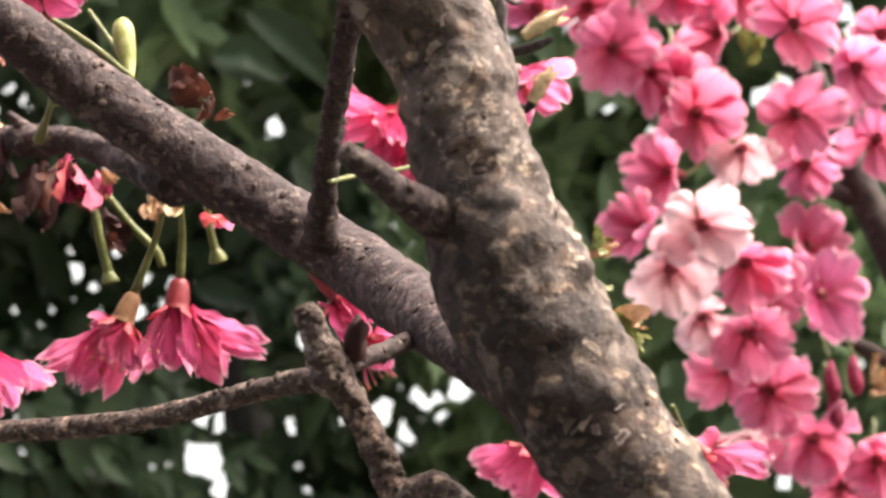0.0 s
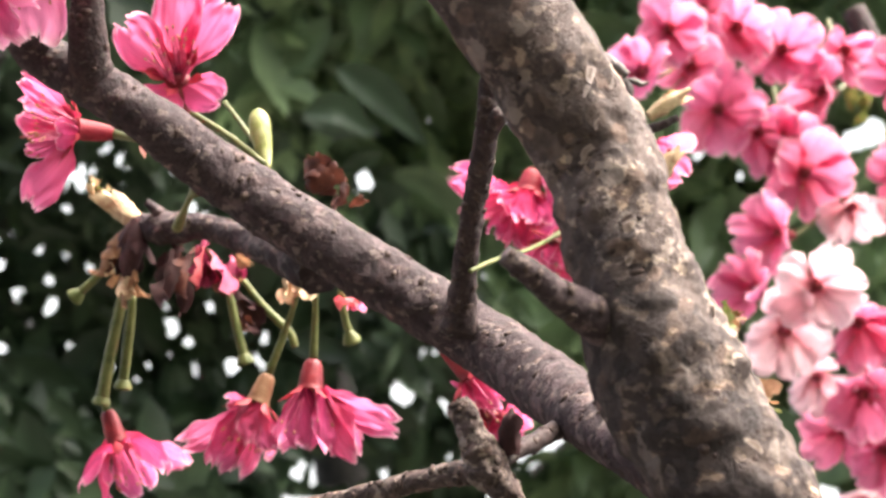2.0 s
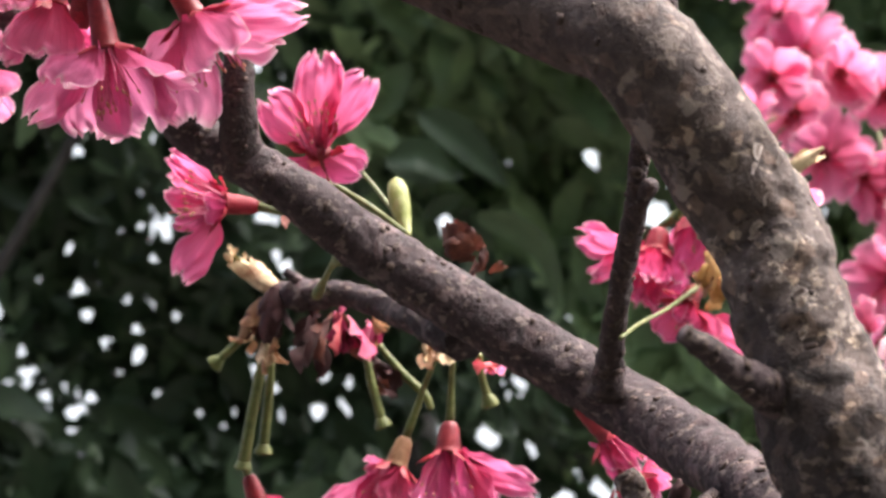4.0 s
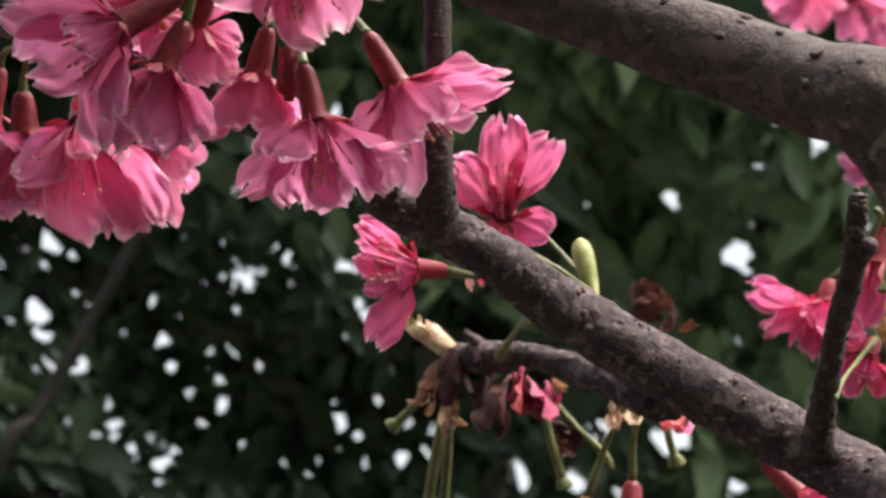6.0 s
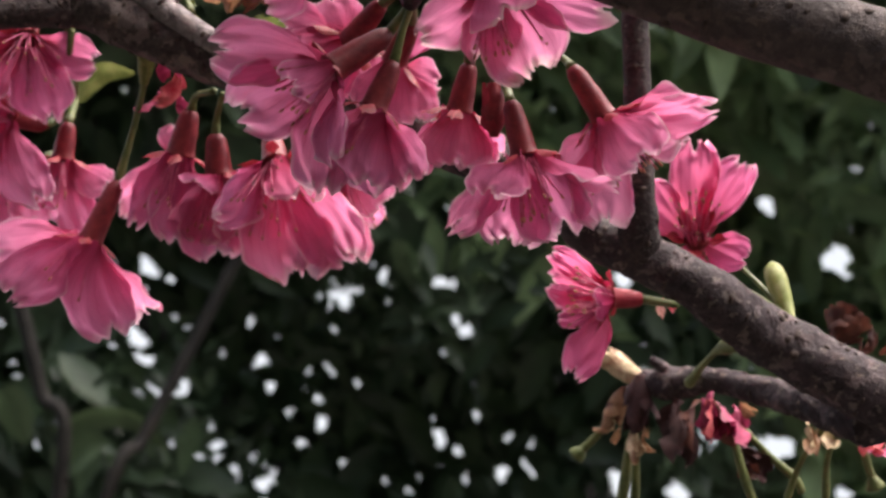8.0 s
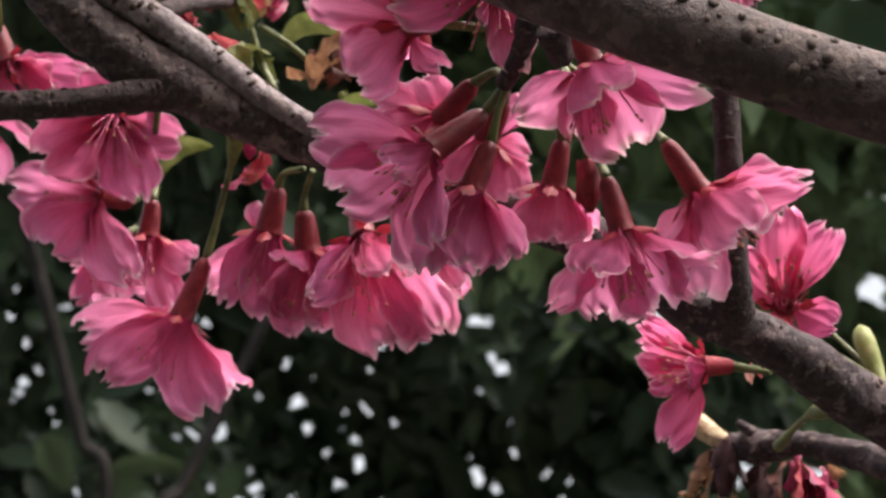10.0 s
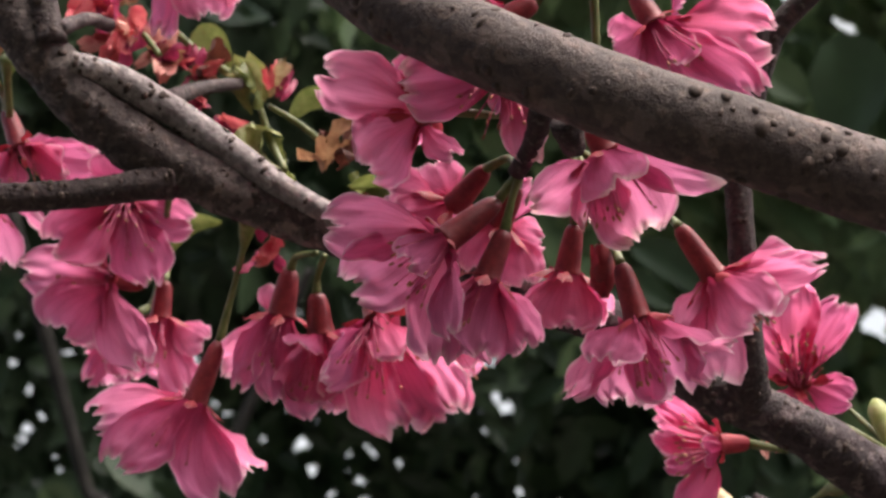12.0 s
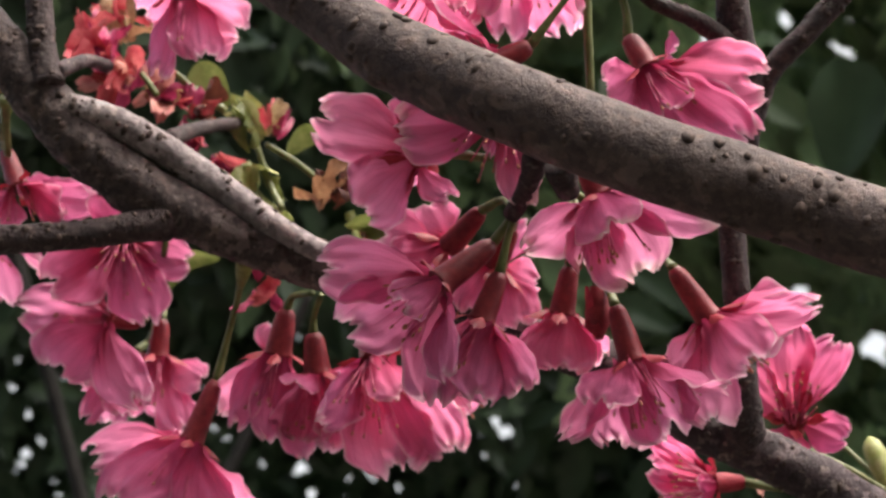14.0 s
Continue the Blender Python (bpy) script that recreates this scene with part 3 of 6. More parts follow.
def bole(points, radii, cut, sides=80, steps=24):
    """The trunk and the limb that it bends into: one skin, parted at a ring; the bark smooths and loses its plates towards the limb."""
    line = spline([back @ Vector(p) for p in points], [r / 1000 for r in radii], steps)
    side = (line[1][0] - line[0][0]).normalized().orthogonal().normalized()
    knobs = [(back @ Vector(p), reach, high) for p, reach, high in KNOBS]
    rings, ages, shades = [], [], []
    # noise offset picked so that the painted shade falls on the fork
    shade_at = Vector((-6.36, 28.26, 32.23)) + tree.location / 0.035
    for n, (place, r) in enumerate(line):
        age = 1 - smooth_step(10.9, 12.8, n / steps)
        ahead = (line[min(n + 1, len(line) - 1)][0] - line[max(n - 1, 0)][0]).normalized()
        side = (side - ahead * side.dot(ahead)).normalized()
        other = ahead.cross(side)
        ring = []
        for k in range(sides):
            a = 2 * math.pi * k / sides
            out = side * math.cos(a) + other * math.sin(a)
            q = place + out * r
            rise = r * (0.06 + 0.04 * age) * (noise.noise(q / 0.008) * 0.75 + noise.noise(q / 0.0025) * 0.2)
            plate = noise.noise(q / 0.0046 + Vector((9, 4, 2))) + 0.3 * noise.noise(q / 0.0018)
            rise += age * 0.00034 * (smooth_step(0.02, 0.12, plate) + smooth_step(0.26, 0.34, plate))
            for spot, reach, high in knobs:
                far = (q - spot).length / reach
                if far < 1:
                    rise += high * (1 - far * far) ** 2
            shades.append(smooth_step(-0.35, 0.15, noise.noise(q / 0.035 + shade_at) + 0.25 * noise.noise(q / 0.006)))
            ring.append(q + out * rise)
        rings.append(ring)
        ages.append(age)
    for name, label, first, last in (("trunk", "mottled trunk with papery patches and lichen", 0, cut * steps), ("limb", "smooth grey-brown arching limb with dark pores", cut * steps, len(line) - 1)):
        verts = [v for ring in rings[first:last + 1] for v in ring]
        rows = last - first
        faces = [(i * sides + k, i * sides + (k + 1) % sides, (i + 1) * sides + (k + 1) % sides, (i + 1) * sides + k) for i in range(rows) for k in range(sides)]
        data = bpy.data.meshes.new(name)
        data.from_pydata(verts, [], faces)
        data.attributes.new("age", 'FLOAT', 'POINT').data.foreach_set("value", np.repeat(np.array(ages[first:last + 1], dtype=np.float32), sides))
        data.attributes.new("fork_shade", 'FLOAT', 'POINT').data.foreach_set("value", np.array(shades[first * sides:(last + 1) * sides], dtype=np.float32))
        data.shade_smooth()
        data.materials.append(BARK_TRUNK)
        ob = new(name, data)
        ob.parent = tree
        tagged(ob, label)
        lenticels([back @ Vector(p) for p in (points[:cut + 1] if first == 0 else points[cut:])], radii[:cut + 1] if first == 0 else radii[cut:], 260 if first == 0 else 130, ob, cut, (0.4, 1.0) if first == 0 else (0.5, 1.35))
        if first == 0:
            peeling(line, first, last, ob, 90)


def peeling(line, first, last, parent, count):
    """Papery plates that lift from the bark, joined into one part."""
    rng = random.Random(17)
    bm = bmesh.new()
    for _ in range(count):
        n = rng.randrange(first + 80, last - 30)
        place, r = line[n]
        ahead = (line[n + 1][0] - line[n - 1][0]).normalized()
        out = Vector((rng.gauss(0, 1), rng.gauss(0, 1) - 0.9, rng.gauss(0, 1)))
        out = (out - ahead * out.dot(ahead)).normalized()
        turn = rng.gauss(0, 0.7)
        across = out.cross(ahead)
        long, wide = across * math.cos(turn) + ahead * math.sin(turn), ahead * math.cos(turn) - across * math.sin(turn)
        a, b, lift = rng.uniform(0.6, 1.9) / 1000, rng.uniform(0.5, 1.3) / 1000, rng.uniform(0.08, 0.4) / 1000
        grid = []
        for i in range(5):
            u = i / 2 - 1
            edge = (1 - 0.45 * u * u) * rng.uniform(0.45, 1.2)
            row = []
            for j in range(3):
                v = j / 2
                q = long * (u * a) + wide * (v * b * 1.6 * edge)
                q = place + out * (r * 1.04) + q - out * ((q.length ** 2) / (2 * r)) + out * (lift * v * v * edge - 0.00015)
                row.append(bm.verts.new(q))
            grid.append(row)
        for i, j in itertools.product(range(4), range(2)):
            bm.faces.new((grid[i][j], grid[i + 1][j], grid[i + 1][j + 1], grid[i][j + 1]))
    bmesh.ops.solidify(bm, geom=bm.faces[:], thickness=0.00012)
    return tagged(part("peeling_bark", bm, FLAKE, parent, "curled papery bark plates"), kind="stuff")


KNOBS = [((0.1051, 0.2076, 1.6346), 0.010, 0.0012), ((0.1224, 0.2099, 1.6128), 0.004, 0.0012), ((0.1192, 0.2104, 1.6305), 0.003, 0.0015), ((-0.0599, 0.2324, 1.7560), 0.004, 0.0014)]
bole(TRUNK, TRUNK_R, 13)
BRANCH = [(0.1260, 0.2230, 1.6030), (0.1180, 0.2285, 1.6110), (0.1119, 0.2393, 1.6194), (0.1075, 0.2587, 1.6282), (0.1022, 0.2859, 1.6402), (0.0923, 0.3045, 1.6520), (0.0748, 0.3078, 1.6632),
          (0.0570, 0.3093, 1.6738), (0.0391, 0.3106, 1.6854), (0.0244, 0.2981, 1.6923), (0.0124, 0.2981, 1.6995), (0.0003, 0.2983, 1.7061), (-0.0054, 0.2897, 1.7117), (-0.0317, 0.2890, 1.7239),
          (-0.0734, 0.2886, 1.7415), (-0.0877, 0.2858, 1.7470), (-0.1006, 0.2819, 1.7525), (-0.1128, 0.2780, 1.7583), (-0.1247, 0.2729, 1.7672), (-0.1345, 0.2671, 1.7782), (-0.1446, 0.2616, 1.7913), (-0.1634, 0.2547, 1.8124)]
BRANCH_R = [4.5, 4.6, 4.7, 5.6, 6.7, 6.8, 6.6, 6.6, 6.4, 5.4, 5.1, 4.8, 4.8, 5.0, 5.6, 5.8, 6.1, 6.4, 6.3, 5.9, 5.5, 5.2]
branch = wood("branch", BRANCH[:14], BRANCH_R[:14], BARK_BRANCH, "purplish-brown branch with grey lichen and corky pores", 44, 18, 0.15, 0.004, 260, 3)
wood("branch", BRANCH[12:], BRANCH_R[12:], BARK_GREY, "grey-brown upper branch with corky pores", 44, 18, 0.15, 0.004, 160, 3)
wood("twig", [(-0.0757, 0.2834, 1.7436), (-0.0869, 0.2812, 1.7507), (-0.0970, 0.2787, 1.7586), (-0.1092, 0.2748, 1.7672), (-0.1192, 0.2701, 1.7724), (-0.1272, 0.2657, 1.7745)],
     [2.4, 3.2, 3.4, 3.5, 3.4, 2.4], BARK_PALE, "pale twig grown together with the branch", 20, 10, 0.12, 0.004, 60, 4)
wood("twig", [(-0.1085, 0.2786, 1.7516), (-0.1160, 0.2750, 1.7488), (-0.1283, 0.2720, 1.7466), (-0.1418, 0.2695, 1.7456), (-0.1579, 0.2681, 1.7443)],
     [4.4, 3.3, 3.1, 3.1, 3.0], BARK_TWIG, "dark side twig", 20, 12, 0.12, 0.004, 60, 5)
wood("twig", [(-0.1306, 0.2631, 1.7780), (-0.1322, 0.2620, 1.7858), (-0.1330, 0.2606, 1.7947), (-0.1341, 0.2581, 1.8089)], [3.4, 3.0, 2.9, 2.8], BARK_TWIG, "dark upright twig", 18, 10, 0.12, 0.004, 24, 6)
wood("twig", [(0.0879, 0.2989, 1.6524), (0.0876, 0.2906, 1.6600), (0.0875, 0.2811, 1.6680), (0.0879, 0.2739, 1.6750), (0.0880, 0.2652, 1.6802), (0.0878, 0.2604, 1.6863), (0.0877, 0.2569, 1.6916), (0.0878, 0.2560, 1.6928)],
     [3.6, 2.6, 2.4, 2.3, 2.2, 1.9, 1.7, 1.2], BARK_TWIG, "dark upright twig with a cut end", 20, 14, 0.30, 0.0024, 60, 7)
wood("twig", [(0.0880, 0.2660, 1.6795), (0.0889, 0.2620, 1.6822), (0.0898, 0.2590, 1.6838), (0.0902, 0.2580, 1.6842)], [1.6, 1.6, 1.7, 1.2], BARK_TWIG, "", 12, 8, 0.2, 0.003)
wood("twig", [(0.0116, 0.2990, 1.6985), (0.0107, 0.2885, 1.7085), (0.0109, 0.2824, 1.7209), (0.0107, 0.2772, 1.7337), (0.0109, 0.2714, 1.7485), (0.0131, 0.2633, 1.7531), (0.0143, 0.2569, 1.7637), (0.0123, 0.2504, 1.7744), (0.0114, 0.2441, 1.7875)],
     [5.0, 3.7, 3.0, 2.8, 2.8, 2.9, 3.4, 3.4, 3.2], BARK_TWIG, "dark upright twig that forks above the limb", 20, 10, 0.14, 0.004, 90, 8)
wood("twig", [(0.0147, 0.2606, 1.7573), (0.0190, 0.2564, 1.7657), (0.0268, 0.2520, 1.7723), (0.0349, 0.2486, 1.7793), (0.0431, 0.2445, 1.7878)], [2.6, 2.4, 2.3, 2.2, 2.1],
     BARK_TWIG, "", 16, 10, 0.15, 0.004, 30, 9)
wood("twig", [(0.0118, 0.2516, 1.7687), (0.0050, 0.2464, 1.7727), (-0.0027, 0.2429, 1.7751), (-0.0092, 0.2391, 1.7784)], [2.4, 1.9, 1.6, 1.4], BARK_TWIG, "", 14, 10, 0.15, 0.004, 12, 19)
wood("spur", [(0.0597, 0.3119, 1.6662), (0.0514, 0.3261, 1.6735), (0.0423, 0.3393, 1.6801), (0.0333, 0.3486, 1.6850), (0.0275, 0.3537, 1.6859), (0.0220, 0.3577, 1.6866), (0.0170, 0.3612, 1.6880)],
     [5.0, 4.2, 3.3, 2.9, 3.5, 4.0, 2.8], BARK_BRANCH, "short fruiting spur with a rough swollen tip", 28, 12, 0.38, 0.003, 40, 10)
wood("spur", [(0.0241, 0.3580, 1.6878), (0.0212, 0.3550, 1.6900), (0.0184, 0.3542, 1.6920)], [2.2, 1.5, 0.9], BARK_BRANCH, "", 12, 6, 0.35, 0.002)
wood("spur", [(0.1105, 0.2252, 1.6358), (0.1052, 0.2203, 1.636), (0.0987, 0.2149, 1.6367), (0.0922, 0.2098, 1.6386), (0.0869, 0.206, 1.641), (0.0828, 0.2045, 1.6432)], [6.5, 5.6, 3.6, 2.6, 2.0, 1.4],
     BARK_BRANCH, "short broken spur on the trunk", 28, 10, 0.16, 0.004, 24, 11)
wood("spur", [(-0.0251, 0.2363, 1.7392), (-0.0242, 0.2391, 1.7376), (-0.0235, 0.2436, 1.7371)], [3.0, 2.6, 2.2], BARK_TWIG, "", 14, 6, 0.25, 0.002)
wood("spur", [(-0.0290, 0.2388, 1.7435), (-0.0308, 0.2463, 1.7403), (-0.0343, 0.2546, 1.7377)], [2.6, 2.0, 1.9], BARK_TWIG, "", 14, 6, 0.25, 0.002)
wood("spur", [(-0.1290, 0.2622, 1.7804), (-0.1262, 0.2721, 1.7884), (-0.1240, 0.2816, 1.7919)], [1.8, 1.5, 1.6], BARK_BRANCH, "", 14, 6, 0.25, 0.002)
wood("spur", [(-0.1094, 0.2780, 1.7703), (-0.1054, 0.2926, 1.7802), (-0.0993, 0.3078, 1.7888)], [2.2, 1.7, 1.5], BARK_TWIG, "", 14, 6, 0.25, 0.002)
wood("spur", [(0.0836, 0.2147, 1.6960), (0.0838, 0.2128, 1.6984), (0.0846, 0.2119, 1.7012)], [2.6, 1.9, 0.7], BARK_TWIG, "dark broken stub on the limb", 14, 8, 0.35, 0.0016)
# knobbly twigs below the fork
wood("twig", [(0.0812, 0.2443, 1.6286), (0.0835, 0.2438, 1.6245), (0.0861, 0.2448, 1.6185), (0.0895, 0.2453, 1.6142), (0.0938, 0.2452, 1.6072), (0.0976, 0.2454, 1.5995), (0.1053, 0.2437, 1.5883), (0.1216, 0.2332, 1.5771)],
     [2.2, 2.2, 3.4, 2.5, 2.4, 2.5, 2.6, 3.0], BARK_KNOBBLY, "knobbly lichen-grey twig", 24, 16, 0.50, 0.0026, 60, 12)
wood("twig", [(0.0876, 0.2457, 1.6182), (0.0791, 0.2525, 1.6174), (0.0703, 0.2596, 1.6155), (0.0593, 0.2683, 1.6131), (0.0467, 0.2769, 1.6118), (0.0315, 0.2859, 1.6113), (0.0145, 0.2950, 1.6111)],
     [2.3, 1.9, 1.8, 1.9, 2.0, 2.0, 2.0], BARK_KNOBBLY, "thin curving twig", 18, 12, 0.22, 0.003, 90, 13)
wood("twig", [(0.1022, 0.2658, 1.6283), (0.0959, 0.2554, 1.6241), (0.0904, 0.2477, 1.6210), (0.0875, 0.2456, 1.6187)], [1.9, 1.7, 1.6, 1.6], BARK_TWIG, "", 14, 8, 0.25, 0.002, 14, 14)
wood("twig", [(0.0973, 0.2459, 1.5977), (0.1010, 0.2415, 1.6004), (0.1042, 0.2389, 1.6001), (0.1092, 0.2372, 1.5951)], [2.2, 2.6, 2.3, 2.2], BARK_KNOBBLY, "", 16, 8, 0.30, 0.003, 14, 15)

# ---- blossoms in the hanging cluster below the limb ----
HANG = "pink bell-shaped cherry blossom hanging from a crimson calyx"
NODE_A, NODE_B, NODE_C = (-0.0222, 0.2675, 1.7479), (-0.0335, 0.2545, 1.7382), (-0.0745, 0.2961, 1.7386)
blossom((-0.0153, 0.2641, 1.7210), (-0.0128, 0.2661, 1.7106), 19.5, 78, -46, 0, PINK, "pink bell-shaped cherry blossom with long stamens, hanging", [NODE_A, (-0.0179, 0.2732, 1.7391), (-0.0161, 0.2682, 1.7271)], 11, spread=1.0, stamens=20, shape=((44, 57, 11.9, 12, 39), (-77, 51, 16.4, 12, 0), (97, 54, 17.9, 9, -45), (137, 29, 16.9, 14, -31), (-155, 21, 16.8, 15, 11)))
blossom((-0.0032, 0.2652, 1.7285), (0.0028, 0.2680, 1.7190), 21, 74, -30, 180, PINK, "wide-open pink cherry blossom on a crimson calyx, nodding sideways", [NODE_A, (-0.0119, 0.2724, 1.7421), (-0.0045, 0.2681, 1.7318)], 12, shape=((-93, 59, 19.5, 9, 45), (-1, 36, 14.6, 14, -6), (108, 27, 20.3, 13, -45), (108, 58, 11, 10, -45), (-118, 53, 17.3, 14, 39)))
blossom((-0.0232, 0.2711, 1.7326), (-0.0254, 0.2743, 1.7239), 15, 74, -46, 30, PINK, "half-open pink cherry blossom hanging from a crimson calyx", [NODE_A, (-0.0233, 0.2650, 1.7373)], 13, stamens=12, shape=((-21, 18, 12, 15, -13), (-102, 46, 10.9, 9, 45), (83, 18, 15.1, 7, 45), (177, 26, 12.6, 12, -1), (-137, 35, 11.7, 10, 32)))
blossom((-0.0202, 0.2499, 1.7465), (-0.0174, 0.2516, 1.7396), 20.5, 84, -40, 0, RIMMED, "hanging pink cherry blossom with pale worn petal edges", [(-0.0234, 0.2477, 1.7433), (-0.0224, 0.2488, 1.7462)], 14, stamens=20, shape=((94, 80, 15.1, 13, -45), (131, 35, 14, 13, -36), (16, 43, 11.3, 14, 6), (-159, 13, 18.4, 17, 6), (-83, 49, 20.7, 9, 45)))
bud("flower_bud", [(-0.0185, 0.2681, 1.7270), (-0.0184, 0.2693, 1.7241), (-0.0185, 0.2707, 1.7204), (-0.0186, 0.2720, 1.7169)], [1.2, 2.2, 2.5, 0.9], CALYX, "closed brownish-red cherry flower bud hanging beside open blossoms", "flower bud", 3, SEPAL,
    stalk=[NODE_A, (-0.0186, 0.2647, 1.7331)])
blossom((-0.0385, 0.2583, 1.7333), (-0.0491, 0.2547, 1.7243), 18, 64, -30, 0, PINK, "open pink cherry blossom showing its veined inside, on crimson calyx", [NODE_B], 21, calyx_r=2.9, stamens=18, shape=((97, 47, 20.9, 13, -34), (152, 34, 19, 16, -7), (-90, 46, 16.2, 10, 23), (-131, 55, 20.4, 12, 33), (-3, 16, 11.9, 9, 11)))
blossom((-0.0374, 0.2576, 1.7268), (-0.0413, 0.2586, 1.7179), 17.5, 66, -46, 36, PINK, "nearly closed pink cherry blossom hanging from a crimson calyx", [NODE_B, (-0.0357, 0.2556, 1.7323)], 22, calyx_r=2.6, shape=((-76, 10, 15.1, 14, -44), (-108, 46, 13.5, 10, 44), (155, 16, 12.1, 14, -11), (-132, 58, 10.8, 9, 37), (-150, 43, 16, 12, 25)))
blossom((-0.0405, 0.2659, 1.7438), (-0.0473, 0.2736, 1.7397), 18, 72, -15, 160, PINK, "pink cherry blossom turned away, with red sepals", [(-0.0343, 0.2563, 1.7391), (-0.0358, 0.2618, 1.7441)], 23, shape=((53, 57, 13.1, 14, 32), (102, 94, 8.5, 12, 32), (23, 56, 10.5, 10, 22), (-120, 48, 10.9, 12, -41), (-151, -1, 12.1, 12, 31)))
blossom((-0.0345, 0.2685, 1.7407), (-0.0384, 0.2737, 1.7350), 20, 72, -30, 100, PINK, "pink cherry blossom behind the other stalks", [NODE_B], 24, shape=((-65, 52, 11.9, 12, -33), (8, 21, 11.1, 9, 10), (-174, 154, 10.4, 7, -9), (-121, 81, 8.6, 12, -44), (-153, 13, 12, 14, 27)))
blossom((-0.0464, 0.2559, 1.7524), (-0.0526, 0.2619, 1.7553), 17.5, 66, -20, 150, PINK, "pink cherry blossom with notched petals and red sepals, turned away", [(-0.0289, 0.2446, 1.7452), (-0.0375, 0.2577, 1.7516)], 25, shape=((8, 49, 20.2, 15, 14), (-65, 72, 13.8, 16, -14), (-126, 137, 10.2, 7, -27), (87, 59, 13.5, 12, 27), (-116, 4, 10.3, 12, -40)))
blossom((-0.0311, 0.2502, 1.7639), (-0.0359, 0.2460, 1.7546), 18, 70, -15, 20, RIMMED, "cherry blossom with cream-rimmed petals and dark stamens under the limb", [(-0.0261, 0.2465, 1.7630)], 26, stamens=18, stamen_len=0.6, shape=((105, 56, 17.4, 14, -22), (-122, 47, 15.9, 9, 27), (-121, 78, 11.5, 7, 26), (82, 116, 12.2, 12, -29), (-95, 152, 10.5, 12, 31)))

# ---- blossoms in the lower cluster ----
blossom((-0.0697, 0.3142, 1.7367), (-0.0676, 0.3085, 1.7268), 25.5, 72, -30, 36, ROSE, "large ruffled pink cherry blossom hanging with dark stamens", [NODE_C, (-0.0725, 0.3027, 1.7385)], 31, calyx_r=3.1, ruffle=1.5, stamens=22, stamen_len=0.6, shape=((171, 54, 23.2, 21, -2), (85, 32, 20.3, 12, -22), (-60, 13, 18.6, 13, -33), (-149, 61, 25, 16, 14), (141, 72, 19.9, 17, -14)))
blossom((-0.0872, 0.3077, 1.7402), (-0.0898, 0.3111, 1.7309), 20.5, 76, -46, 20, ROSE, "ruffled pink cherry blossom hanging from a crimson calyx", [(-0.0794, 0.2956, 1.7393), (-0.0850, 0.3030, 1.7415)], 32, calyx_r=3.1, ruffle=1.5, shape=((66, 13, 18.8, 12, 45), (-41, 7, 19.4, 14, -18), (140, 159, 6.5, 8, 19), (117, 37, 19.8, 9, -37), (-96, 15, 14.4, 12, -45)))
blossom((-0.0810, 0.3063, 1.7336), (-0.0805, 0.3094, 1.7254), 20.5, 78, -46, 0, ROSE, "ruffled pink cherry blossom between two others", [(-0.0776, 0.2959, 1.7388), (-0.0804, 0.3040, 1.7368)], 33, calyx_r=3.1, ruffle=1.4, shape=((25, 75, 6.7, 9, 42), (164, 5, 18.9, 18, -6), (106, 15, 15.8, 14, -42), (-163, 27, 13, 16, 18), (-65, 81, 6.5, 8, -45)))
blossom((-0.0547, 0.3168, 1.7377), (-0.0530, 0.3204, 1.7284), 20, 74, -44, 60, ROSE, "pink cherry blossom with visible stamens at the cluster's edge", [(-0.0575, 0.3027, 1.7376)], 34, calyx_r=3.1, ruffle=1.3, shape=((88, -5, 19.9, 10, 45), (-74, 30, 9.5, 12, -45), (114, 15, 18.3, 14, -41), (121, 34, 12.8, 14, -40), (175, 24, 13.8, 14, -3)))
blossom((-0.1054, 0.3172, 1.7269), (-0.1110, 0.3179, 1.7131), 23.5, 64, -28, 36, PINK, "pale pink cherry blossom hanging alone on a long olive stalk", [(-0.0954, 0.2972, 1.7468), (-0.0980, 0.3057, 1.7440), (-0.1022, 0.3138, 1.7361)], 35, calyx_r=2.7, stamens=10, shape=((104, 61, 21.7, 16, -42), (61, 26, 21.2, 18, 45), (-85, 33, 21.9, 19, -45), (-130, 64, 19.8, 15, 0), (159, 54, 19.3, 16, -5)))
wood("spur", [(-0.0935, 0.2900, 1.7465), (-0.0952, 0.2965, 1.7458), (-0.0967, 0.3014, 1.7442)], [2.0, 1.8, 1.0], YOUNG_LEAF, "olive bud base", 12, 6, 0.15, 0.002)

# ---- blossoms below and above the side twig ----
blossom((-0.1292, 0.3142, 1.7734), (-0.1264, 0.3087, 1.7601), 21, 68, -20, 0, HOT, "pink cherry blossom facing outward below a dark twig", [(-0.1238, 0.2976, 1.7698)], 41, stamens=14, shape=((85, 97, 15.4, 13, -26), (94, 62, 17.7, 18, -24), (179, 23, 19.9, 15, 6), (-114, 62, 14.5, 11, 26), (-4, 169, 11, 14, -5)))
blossom((-0.1272, 0.3289, 1.7464), (-0.1334, 0.3231, 1.7467), 19.5, 70, -28, 20, PINK, "pink cherry blossom turned aside on a short stalk", [(-0.1156, 0.3019, 1.7598), (-0.1246, 0.3369, 1.7651), (-0.1245, 0.3358, 1.7540)], 42, stamens=8, shape=((180, 32, 19.4, 14, 7), (-106, 55, 16.5, 17, 41), (-67, 109, 21.8, 12, 32), (147, 76, 10, 14, -17), (-131, 92, 15.9, 14, 38)))
